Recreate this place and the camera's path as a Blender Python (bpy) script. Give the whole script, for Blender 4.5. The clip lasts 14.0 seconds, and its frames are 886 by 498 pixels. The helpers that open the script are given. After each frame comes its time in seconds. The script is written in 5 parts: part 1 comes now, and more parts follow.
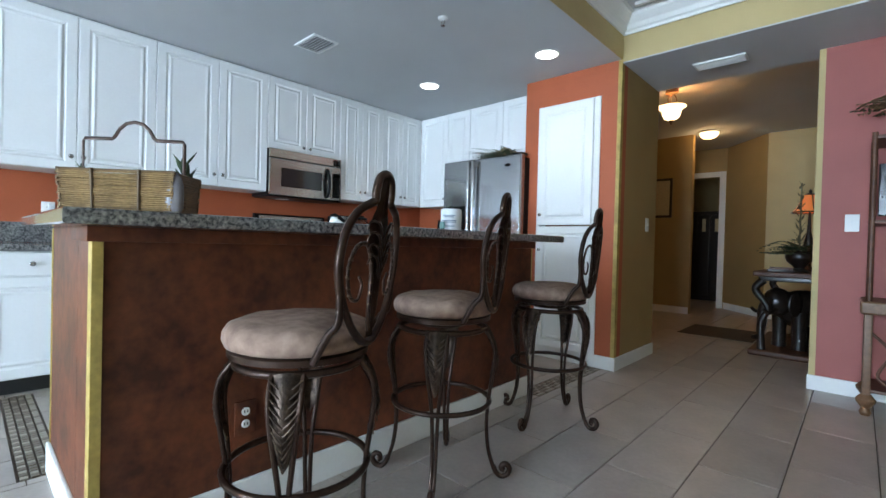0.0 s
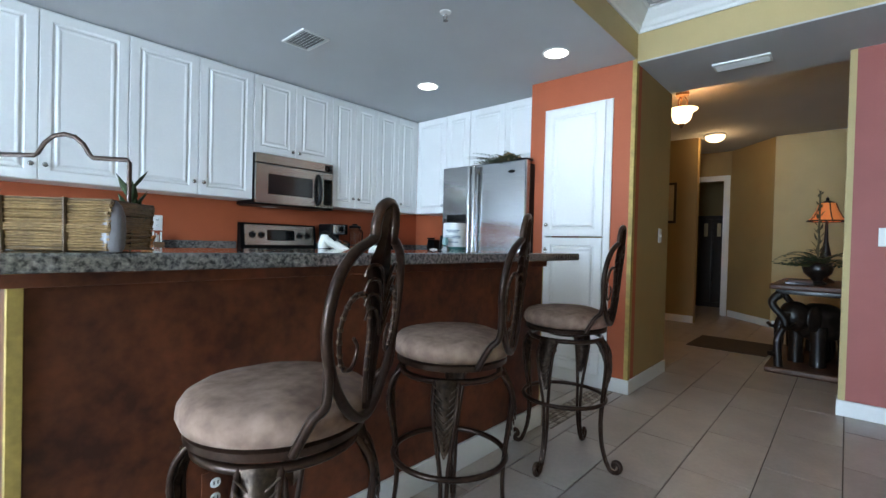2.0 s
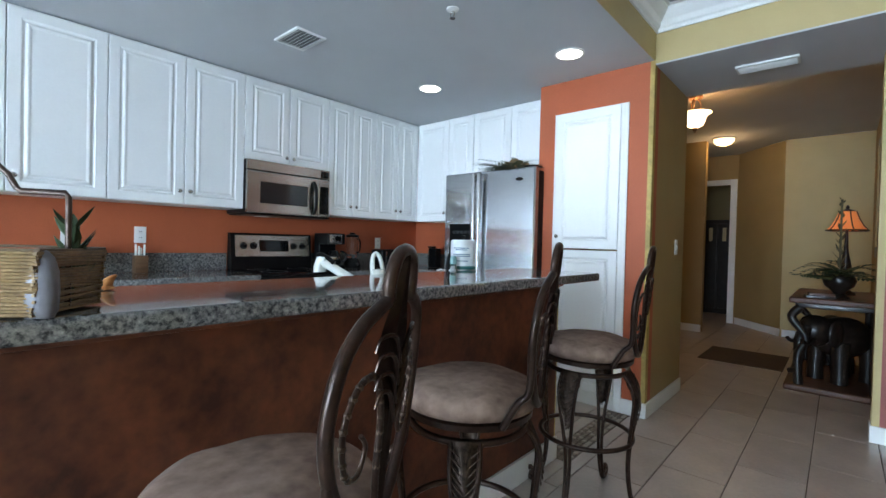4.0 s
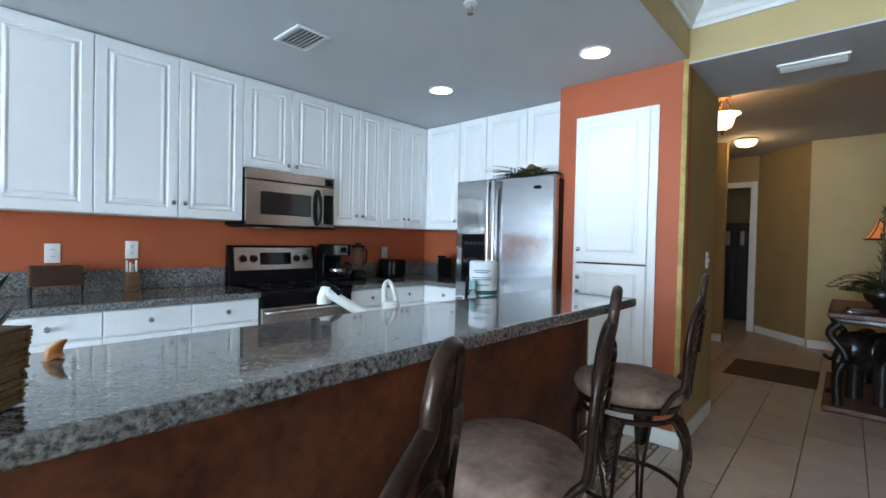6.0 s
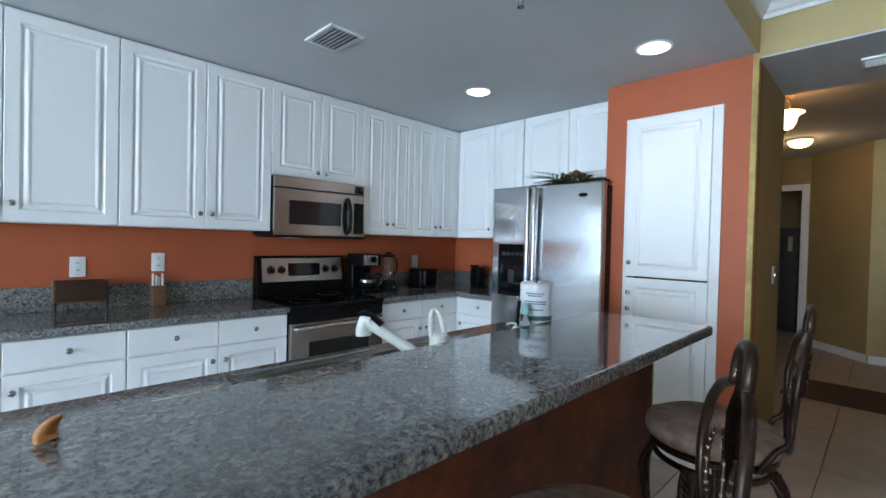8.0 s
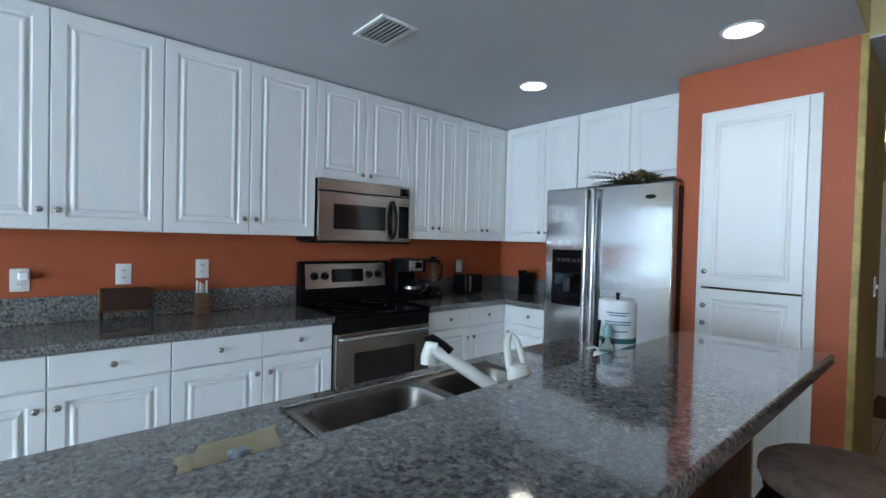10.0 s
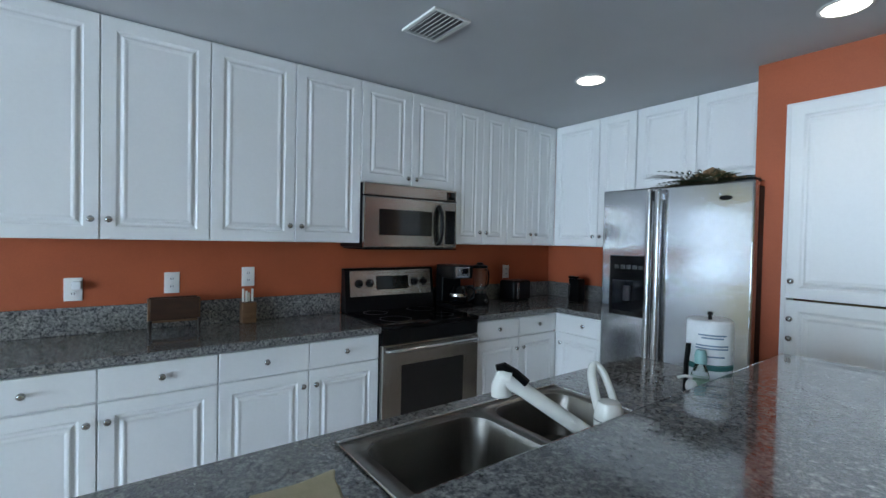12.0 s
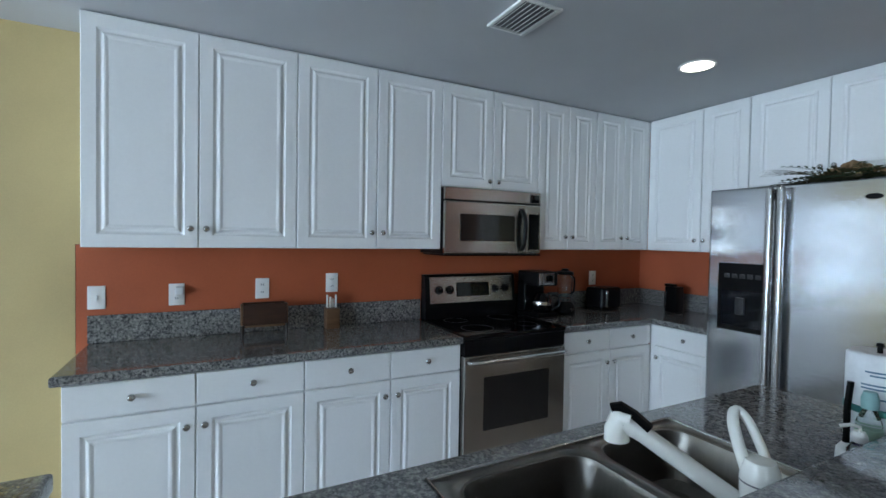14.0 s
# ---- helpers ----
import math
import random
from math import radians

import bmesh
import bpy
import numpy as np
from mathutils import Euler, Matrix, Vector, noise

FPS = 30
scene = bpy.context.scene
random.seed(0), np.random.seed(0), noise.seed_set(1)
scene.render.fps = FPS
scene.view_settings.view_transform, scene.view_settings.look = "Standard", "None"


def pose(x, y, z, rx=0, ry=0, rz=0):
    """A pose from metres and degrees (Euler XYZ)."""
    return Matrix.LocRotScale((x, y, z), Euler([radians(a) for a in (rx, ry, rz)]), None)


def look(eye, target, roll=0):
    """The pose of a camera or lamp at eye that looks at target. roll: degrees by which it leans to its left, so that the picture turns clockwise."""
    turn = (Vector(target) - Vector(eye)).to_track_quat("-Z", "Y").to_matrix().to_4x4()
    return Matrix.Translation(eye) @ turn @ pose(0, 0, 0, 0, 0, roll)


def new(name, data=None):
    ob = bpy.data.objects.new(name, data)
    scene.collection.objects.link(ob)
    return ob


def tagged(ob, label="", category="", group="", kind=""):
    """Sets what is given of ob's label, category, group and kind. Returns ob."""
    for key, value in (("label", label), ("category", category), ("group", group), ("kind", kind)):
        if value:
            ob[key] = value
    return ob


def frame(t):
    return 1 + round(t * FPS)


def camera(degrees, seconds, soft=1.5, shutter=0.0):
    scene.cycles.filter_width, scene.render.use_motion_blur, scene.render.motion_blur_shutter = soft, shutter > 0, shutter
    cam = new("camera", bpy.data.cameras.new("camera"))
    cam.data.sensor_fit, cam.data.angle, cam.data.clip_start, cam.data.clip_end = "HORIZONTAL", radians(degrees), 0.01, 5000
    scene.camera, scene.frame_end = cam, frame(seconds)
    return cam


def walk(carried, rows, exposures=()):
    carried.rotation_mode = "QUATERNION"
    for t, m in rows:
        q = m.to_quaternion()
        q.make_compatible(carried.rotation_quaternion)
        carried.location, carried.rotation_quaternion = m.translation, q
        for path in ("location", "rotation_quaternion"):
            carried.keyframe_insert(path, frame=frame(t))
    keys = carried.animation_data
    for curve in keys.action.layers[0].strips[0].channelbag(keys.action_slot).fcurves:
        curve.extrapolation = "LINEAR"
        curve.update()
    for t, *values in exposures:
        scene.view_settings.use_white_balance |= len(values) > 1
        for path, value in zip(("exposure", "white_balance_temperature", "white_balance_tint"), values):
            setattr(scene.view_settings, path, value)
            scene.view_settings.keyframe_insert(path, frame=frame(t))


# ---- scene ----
cam = camera(89.5, 14.0)
PATH = [
    (0, (0.263, 0.343, 0.985), (-1.1, 1.806, 0.96), 1.5),
    (0.5, (0.21, 0.388, 1.013), (-1.149, 1.855, 0.987), 1.4),
    (1, (0.148, 0.435, 1.039), (-1.205, 1.907, 1.012), 1.4),
    (1.5, (0.087, 0.47, 1.065), (-1.26, 1.948, 1.037), 1.5),
    (2, (0.034, 0.504, 1.088), (-1.307, 1.988, 1.062), 1.5),
    (2.5, (-0.02, 0.53, 1.112), (-1.352, 2.022, 1.086), 1.5),
    (3, (-0.067, 0.558, 1.135), (-1.395, 2.054, 1.109), 1.5),
    (5.5, (-0.324, 0.735, 1.27), (-1.655, 2.227, 1.239), 1.3),
    (6, (-0.378, 0.764, 1.294), (-1.718, 2.247, 1.261), 1.3),
    (6.5, (-0.431, 0.792, 1.316), (-1.787, 2.262, 1.284), 1.3),
    (7, (-0.491, 0.815, 1.333), (-1.862, 2.271, 1.305), 1.3),
    (7.5, (-0.544, 0.83, 1.351), (-1.932, 2.269, 1.321), 1.4),
    (8, (-0.603, 0.843, 1.369), (-2.014, 2.26, 1.337), 1.4),
    (10.5, (-0.89, 0.892, 1.418), (-2.419, 2.18, 1.378), 1.4),
    (11, (-0.935, 0.898, 1.427), (-2.486, 2.161, 1.386), 1.3),
    (11.5, (-0.979, 0.908, 1.436), (-2.553, 2.141, 1.394), 1.2),
    (12, (-1.022, 0.913, 1.445), (-2.628, 2.105, 1.405), 1.2),
    (12.5, (-1.062, 0.915, 1.459), (-2.71, 2.048, 1.418), 1.1),
    (13, (-1.098, 0.919, 1.47), (-2.789, 1.986, 1.427), 1.1),
    (13.5, (-1.13, 0.924, 1.48), (-2.865, 1.917, 1.432), 1.0),
    (14, (-1.16, 0.93, 1.484), (-2.937, 1.846, 1.436), 1.0),
]
walk(cam, [(t, look(eye, target, roll)) for t, eye, target, roll in PATH],
     exposures=[(0.0, 0.34), (6.5, 0.42), (8.0, 0.17), (11.0, -0.24), (14.0, -0.36)])

# ---- world and daylight ----
world = bpy.data.worlds.new("sky")
scene.world = world
world.use_nodes = True
wn = world.node_tree.nodes
sky = wn.new("ShaderNodeTexSky")
sky.sky_type, sky.sun_disc = "NISHITA", False
sky.sun_elevation, sky.sun_rotation = radians(48), radians(60)
world.node_tree.links.new(sky.outputs[0], wn["Background"].inputs[0])
wn["Background"].inputs[1].default_value = 0.12


def lamp(name, kind, m, energy, color, **settings):
    data = bpy.data.lights.new(name, kind)
    data.energy, data.color = energy, color
    for key, value in settings.items():
        setattr(data, key, value)
    ob = new(name, data)
    ob.matrix_world = m
    return ob


sun = lamp("sun", "SUN", look((0, 0, 10), (-4, 7, 0)), 2.0, (1, 0.95, 0.88), angle=radians(0.6))
COOL = (0.59, 0.785, 1.0)
lamp("window_light_south", "AREA", look((-0.75, -5.13, 1.27), (-0.75, 3, 1.27)), 430, COOL, shape="RECTANGLE", size=3.8, size_y=2.3)
lamp("window_light_west", "AREA", look((-4.16, -1.4, 1.45), (3, -1.4, 1.40)), 22, COOL, shape="RECTANGLE", size=2.6, size_y=1.2)
WARM = (1.0, 0.62, 0.28)
lamp("pendant_bulb", "POINT", pose(-1.26, 5.53, 2.46), 3.2, WARM, shadow_soft_size=0.06)
lamp("flush_bulb", "POINT", pose(-1.41, 7.85, 2.60), 3.4, WARM, shadow_soft_size=0.07)
lamp("table_lamp_bulb", "POINT", pose(-0.12, 6.25, 1.49), 0.9, (1, 0.5, 0.2), shadow_soft_size=0.04)
for cx, cy in ((-1.56, 3.43), (-2.77, 3.35)):
    lamp("can_bulb", "SPOT", pose(cx, cy, 2.46), 6.5, (1.0, 0.93, 0.84), spot_size=radians(115), spot_blend=0.6, shadow_soft_size=0.05)


# ---- materials ----
def material(name, color, rough=0.5, metal=0.0, var=0.12, scale=6.0, grain=60.0, bump=0.08, color2=None, coat=0.0, stretch=(1, 1, 1), span=(0.3, 0.68), spec=0.5):
    """Principled surface with cloudy variation at two scales and a fine relief."""
    mat = bpy.data.materials.new(name)
    mat.use_nodes = True
    n, l = mat.node_tree.nodes, mat.node_tree.links
    b = n["Principled BSDF"]
    b.inputs["Roughness"].default_value = rough
    b.inputs["Metallic"].default_value = metal
    b.inputs["Coat Weight"].default_value = coat
    b.inputs["Specular IOR Level"].default_value = spec
    tc = n.new("ShaderNodeTexCoord")
    mp = n.new("ShaderNodeMapping")
    mp.inputs["Scale"].default_value = stretch
    l.new(tc.outputs["Object"], mp.inputs[0])
    big, fine = n.new("ShaderNodeTexNoise"), n.new("ShaderNodeTexNoise")
    big.inputs["Scale"].default_value, big.inputs["Detail"].default_value = scale, 5
    fine.inputs["Scale"].default_value, fine.inputs["Detail"].default_value = grain, 3
    for t in (big, fine):
        l.new(mp.outputs[0], t.inputs[0])
    mixf = n.new("ShaderNodeMath")
    mixf.operation = "MULTIPLY_ADD"
    mixf.inputs[1].default_value = 0.35
    l.new(fine.outputs[0], mixf.inputs[0])
    sub = n.new("ShaderNodeMath")
    sub.operation = "MULTIPLY"
    sub.inputs[1].default_value = 0.65
    l.new(big.outputs[0], sub.inputs[0])
    l.new(sub.outputs[0], mixf.inputs[2])
    ramp = n.new("ShaderNodeValToRGB")
    c2 = color2 or tuple(c * (1 - 2 * var) for c in color)
    c1 = color if color2 else tuple(min(1, c * (1 + var)) for c in color)
    ramp.color_ramp.elements[0].color = (*c2, 1)
    ramp.color_ramp.elements[1].color = (*c1, 1)
    ramp.color_ramp.elements[0].position, ramp.color_ramp.elements[1].position = span
    l.new(mixf.outputs[0], ramp.inputs[0])
    l.new(ramp.outputs[0], b.inputs["Base Color"])
    if bump:
        bp = n.new("ShaderNodeBump")
        bp.inputs["Strength"].default_value = bump
        bp.inputs["Distance"].default_value = 0.004
        l.new(mixf.outputs[0], bp.inputs["Height"])
        l.new(bp.outputs[0], b.inputs["Normal"])
    return mat


def glowing(name, color, strength):
    mat = bpy.data.materials.new(name)
    mat.use_nodes = True
    b = mat.node_tree.nodes["Principled BSDF"]
    b.inputs["Base Color"].default_value = (*color, 1)
    b.inputs["Emission Color"].default_value = (*color, 1)
    b.inputs["Emission Strength"].default_value = strength
    return mat


def glassy(name, color=(1, 1, 1), rough=0.02):
    mat = bpy.data.materials.new(name)
    mat.use_nodes = True
    b = mat.node_tree.nodes["Principled BSDF"]
    b.inputs["Base Color"].default_value = (*color, 1)
    b.inputs["Roughness"].default_value = rough
    b.inputs["Transmission Weight"].default_value = 1.0
    b.inputs["IOR"].default_value = 1.45
    return mat


def granite_material(name):
    mat = bpy.data.materials.new(name)
    mat.use_nodes = True
    n, l = mat.node_tree.nodes, mat.node_tree.links
    b = n["Principled BSDF"]
    b.inputs["Roughness"].default_value = 0.09
    b.inputs["Specular IOR Level"].default_value = 0.6
    b.inputs["Coat Weight"].default_value = 0.55
    b.inputs["Coat Roughness"].default_value = 0.03
    tc = n.new("ShaderNodeTexCoord")
    vor = n.new("ShaderNodeTexVoronoi")
    vor.inputs["Scale"].default_value = 130
    nz = n.new("ShaderNodeTexNoise")
    nz.inputs["Scale"].default_value, nz.inputs["Detail"].default_value, nz.inputs["Roughness"].default_value = 85, 5, 0.68
    big = n.new("ShaderNodeTexNoise")
    big.inputs["Scale"].default_value, big.inputs["Detail"].default_value = 16, 3
    for t in (vor, nz, big):
        l.new(tc.outputs["Object"], t.inputs["Vector"])
    r1 = n.new("ShaderNodeValToRGB")
    cr = r1.color_ramp
    cr.elements[0].position, cr.elements[0].color = 0.33, (0.035, 0.036, 0.038, 1)
    cr.elements[1].position, cr.elements[1].color = 0.72, (0.47, 0.46, 0.43, 1)
    for p, c in ((0.42, (0.10, 0.101, 0.103, 1)), (0.5, (0.22, 0.216, 0.208, 1)), (0.6, (0.32, 0.31, 0.295, 1))):
        e = cr.elements.new(p)
        e.color = c
    l.new(nz.outputs[0], r1.inputs[0])
    r2 = n.new("ShaderNodeValToRGB")
    r2.color_ramp.elements[0].color, r2.color_ramp.elements[1].color = (0.5, 0.5, 0.52, 1), (1, 1, 1, 1)
    l.new(vor.outputs["Color"], r2.inputs[0])
    mx = n.new("ShaderNodeMix")
    mx.data_type, mx.blend_type = "RGBA", "MULTIPLY"
    mx.inputs["Factor"].default_value = 0.85
    l.new(r1.outputs[0], mx.inputs["A"])
    l.new(r2.outputs[0], mx.inputs["B"])
    mx2 = n.new("ShaderNodeMix")
    mx2.data_type, mx2.blend_type = "RGBA", "OVERLAY"
    mx2.inputs["Factor"].default_value = 0.3
    l.new(mx.outputs["Result"], mx2.inputs["A"])
    l.new(big.outputs[0], mx2.inputs["B"])
    l.new(mx2.outputs["Result"], b.inputs["Base Color"])
    return mat


def steel_material(name, along=(1, 1, 60), base=(0.62, 0.62, 0.62), rough=0.24):
    """Brushed stainless: fine streaks across the given stretch."""
    mat = material(name, base, rough=rough, metal=1.0, var=0.05, scale=3, grain=40, bump=0.03, stretch=along)
    return mat


def tile_material(name, base):
    mat = material(name, base, rough=0.32, var=0.10, scale=5, grain=45, bump=0.05)
    n, l = mat.node_tree.nodes, mat.node_tree.links
    b = n["Principled BSDF"]
    info = n.new("ShaderNodeObjectInfo")
    mr = n.new("ShaderNodeMapRange")
    mr.inputs["To Min"].default_value, mr.inputs["To Max"].default_value = 0.88, 1.08
    l.new(info.outputs["Random"], mr.inputs[0])
    hsv = n.new("ShaderNodeHueSaturation")
    l.new(mr.outputs[0], hsv.inputs["Value"])
    l.new(b.inputs["Base Color"].links[0].from_socket, hsv.inputs["Color"])
    l.new(hsv.outputs[0], b.inputs["Base Color"])
    return mat


M_WHITE = material("white_lacquer", (0.85, 0.855, 0.845), rough=0.38, var=0.02, scale=2, bump=0.02)
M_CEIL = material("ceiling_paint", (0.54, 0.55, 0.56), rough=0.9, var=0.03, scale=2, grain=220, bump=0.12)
M_TRIM = material("white_trim_paint", (0.80, 0.80, 0.78), rough=0.45, var=0.03, scale=4, bump=0.03)
M_RED = material("terracotta_paint", (0.43, 0.098, 0.034), rough=0.6, var=0.07, scale=3, grain=150, bump=0.1)
M_FAUX = material("sponged_rust_paint", (0.185, 0.050, 0.0175), rough=0.5, scale=4.5, grain=26, bump=0.4, color2=(0.052, 0.012, 0.0045), span=(0.37, 0.63))
M_PINK = material("coral_paint", (0.34, 0.095, 0.078), rough=0.62, var=0.06, scale=3, grain=150, bump=0.1)
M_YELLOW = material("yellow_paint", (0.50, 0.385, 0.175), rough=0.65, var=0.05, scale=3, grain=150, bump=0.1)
# ochre taken darker so the hall's dimness is in the wall colour
M_OCHRE_DIM = material("dimmed_hall_paint", (0.36, 0.245, 0.095), rough=0.65, var=0.05, scale=3, grain=150, bump=0.1)
M_EDGE = material("gold_edge_paint", (0.46, 0.33, 0.09), rough=0.55, var=0.18, scale=14, bump=0.1)
M_GRANITE = granite_material("grey_granite")
M_STEEL = steel_material("brushed_steel")
M_STEEL_H = steel_material("brushed_steel_across", (1, 60, 1), (0.52, 0.49, 0.45), 0.26)
M_BURNER = material("burner_print", (0.03, 0.03, 0.032), rough=0.3, bump=0)
M_STEEL_F = steel_material("brushed_steel_fridge", (2, 2, 30), (0.47, 0.48, 0.50), 0.14)
fridge_bsdf = M_STEEL_F.node_tree.nodes["Principled BSDF"]
fridge_bsdf.inputs["Anisotropic"].default_value = 0.85
brush_way = M_STEEL_F.node_tree.nodes.new("ShaderNodeTangent")
brush_way.direction_type, brush_way.axis = "RADIAL", "Z"
M_STEEL_F.node_tree.links.new(brush_way.outputs[0], fridge_bsdf.inputs["Tangent"])
M_SINK = steel_material("sink_steel", (30, 3, 3), (0.23, 0.215, 0.195), 0.3)
M_CHROME = material("satin_nickel", (0.55, 0.54, 0.52), rough=0.22, metal=1.0, var=0.03, bump=0)
M_BLACK = material("black_plastic", (0.004, 0.004, 0.0045), rough=0.34, var=0.1, bump=0.02, spec=0.15)
M_BLACKGLASS = material("black_glass", (0.004, 0.004, 0.0045), rough=0.06, var=0.05, bump=0, spec=0.3)
M_OVENGLASS = material("oven_glass", (0.02, 0.018, 0.017), rough=0.08, var=0.05, bump=0)
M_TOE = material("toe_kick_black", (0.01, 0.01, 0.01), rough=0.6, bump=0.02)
M_IRON = material("bronze_iron", (0.065, 0.034, 0.022), rough=0.28, metal=0.55, var=0.2, scale=14, grain=80, bump=0.15, color2=(0.018, 0.009, 0.006))
M_IRONHI = material("brushed_antique_iron", (0.19, 0.13, 0.095), rough=0.38, metal=0.7, scale=30, grain=90, bump=0.2, color2=(0.02, 0.012, 0.009))
M_SUEDE = material("taupe_suede", (0.36, 0.245, 0.185), rough=0.95, scale=6, grain=30, bump=0.2, color2=(0.17, 0.105, 0.078), spec=0.2, span=(0.38, 0.62))
M_TILE = tile_material("cream_tile", (0.42, 0.36, 0.315))
M_GROUT = material("dark_grout", (0.13, 0.10, 0.08), rough=0.9, var=0.15, grain=200)
M_MOSAIC = tile_material("mosaic_stone", (0.17, 0.125, 0.085))
M_MOSAIC_L = tile_material("mosaic_stone_light", (0.36, 0.30, 0.23))
M_PLASTER = material("fixture_white", (0.8, 0.79, 0.76), rough=0.4, var=0.02, bump=0.02)
M_FAUCET = material("white_enamel", (0.80, 0.79, 0.73), rough=0.22, var=0.03, bump=0)
M_WICKER = material("woven_rattan", (0.31, 0.185, 0.068), rough=0.6, scale=18, grain=120, bump=0.25, color2=(0.11, 0.06, 0.02))
M_WICKERD = material("dark_rattan", (0.12, 0.07, 0.03), rough=0.6, scale=18, grain=120, bump=0.25)
M_WOOD = material("dark_walnut", (0.13, 0.05, 0.022), rough=0.5, scale=5, grain=60, bump=0.1, color2=(0.05, 0.018, 0.008), stretch=(1, 6, 6))
M_WOODM = material("brown_wood", (0.18, 0.09, 0.042), rough=0.5, scale=8, grain=70, bump=0.12, color2=(0.10, 0.05, 0.022), stretch=(6, 1, 6))
M_STAIN = material("dark_stained_wood", (0.06, 0.024, 0.012), rough=0.45, scale=8, grain=70, bump=0.1, color2=(0.025, 0.010, 0.006), stretch=(6, 1, 6))
M_EBONY = material("ebony_carving", (0.018, 0.012, 0.009), rough=0.3, var=0.3, scale=20, bump=0.1)
M_LEAF = material("fern_leaf", (0.055, 0.085, 0.03), rough=0.6, scale=14, grain=50, bump=0.1, color2=(0.02, 0.035, 0.012))
M_LEAFO = material("olive_leaf", (0.13, 0.115, 0.05), rough=0.65, scale=14, grain=50, bump=0.1, color2=(0.05, 0.04, 0.018))
M_FLOWER = material("dried_flower", (0.33, 0.20, 0.10), rough=0.8, scale=20, bump=0.1, color2=(0.16, 0.10, 0.05))
M_PAPER = material("tissue_paper", (0.80, 0.81, 0.82), rough=0.85, var=0.04, scale=30, bump=0.3)
M_LABELB = material("label_blue", (0.12, 0.20, 0.28), rough=0.5, var=0.05, bump=0)
M_LABELG = material("label_teal", (0.03, 0.16, 0.15), rough=0.5, var=0.05, bump=0)
M_CLEAR = glassy("clear_plastic", (0.93, 0.97, 0.97), 0.04)
M_GLASS = glassy("window_glass")
M_TEAL = material("teal_cap", (0.28, 0.50, 0.50), rough=0.4, var=0.05, bump=0)
M_GREEN = material("green_label", (0.42, 0.60, 0.45), rough=0.4, var=0.05, bump=0)
M_PURPLE = material("violet_soap", (0.20, 0.15, 0.42), rough=0.3, var=0.05, bump=0)
M_SPONGE = material("tan_cloth", (0.52, 0.44, 0.28), rough=0.95, var=0.08, scale=30, grain=200, bump=0.4)
M_SHELL = material("orange_shell", (0.55, 0.13, 0.02), rough=0.4, scale=16, bump=0.1, color2=(0.60, 0.30, 0.10))
M_CREAM = material("cream_shell", (0.62, 0.50, 0.28), rough=0.4, scale=16, bump=0.1)
M_STONE = material("grey_ceramic", (0.20, 0.19, 0.20), rough=0.4, scale=14, bump=0.1, color2=(0.13, 0.12, 0.13))
M_SCREEN = material("dark_screen", (0.012, 0.012, 0.016), rough=0.15, bump=0)
M_DARK_PATCH = material("dark_floor_patch", (0.075, 0.052, 0.033), rough=0.95, scale=18, grain=200, bump=0.4)
M_SHADE = glowing("amber_lamp_shade", (0.75, 0.22, 0.06), 0.25)
M_BULBGLASS = glowing("alabaster_glass", (1.0, 0.70, 0.38), 3.2)
M_CAN = glowing("recessed_lens", (1.0, 0.95, 0.86), 9.0)


# ---- mesh helpers ----
def finish(bm, smooth=30.0, broad_flat=True):
    bmesh.ops.recalc_face_normals(bm, faces=bm.faces)
    for f in bm.faces:
        f.smooth = True
    for e in bm.edges:
        if len(e.link_faces) == 2 and e.calc_face_angle(0) > radians(smooth):
            e.smooth = False
    for f in bm.faces:  # broad faces stay flat up to their eased edges
        if broad_flat and f.calc_area() > 0.02:
            for e in f.edges:
                e.smooth = False
    return bm


ROUND = ("bronze_iron", "white_enamel", "ebony_carving", "brushed_steel", "dark_walnut", "satin_nickel")  # mostly turned or bent from round bar


def mesh_of(name, bm, mat, smooth=None):
    finish(bm, smooth or (55.0 if mat.name in ROUND else 21.0), mat.name != "sink_steel")
    me = bpy.data.meshes.new(name)
    bm.to_mesh(me)
    bm.free()
    me.materials.append(mat)
    return me


def part(name, bm, mat, parent, label="", smooth=None):
    ob = new(name, mesh_of(name, bm, mat, smooth))
    ob.parent = parent
    if label:
        ob["label"] = label
    return ob


def thing(name, label, category, at=(0, 0, 0), rz=0.0, group=""):
    ob = new(name)
    ob.empty_display_size = 0.05
    ob.matrix_world = pose(*at, 0, 0, rz)
    return tagged(ob, label, category, group)


def structure(name, bm, mat, label="", category="", smooth=None):
    ob = new(name, mesh_of(name, bm, mat, smooth))
    return tagged(ob, label, category, "", "structure")


def box(x0, x1, y0, y1, z0, z1, bevel=0.0, bm=None, seg=2):
    own = bmesh.new()
    bmesh.ops.create_cube(own, size=1)
    for v in own.verts:
        v.co = Vector((x0 + (v.co.x + 0.5) * (x1 - x0), y0 + (v.co.y + 0.5) * (y1 - y0), z0 + (v.co.z + 0.5) * (z1 - z0)))
    if bevel:
        bmesh.ops.bevel(own, geom=own.edges[:], offset=bevel, segments=seg, affect="EDGES", profile=0.6)
    return merge(bm, own)


def merge(bm, own, m=None):
    if m is not None:
        own.transform(m)
    if bm is None:
        return own
    me = bpy.data.meshes.new("tmp")
    own.to_mesh(me)
    own.free()
    bm.from_mesh(me)
    bpy.data.meshes.remove(me)
    return bm


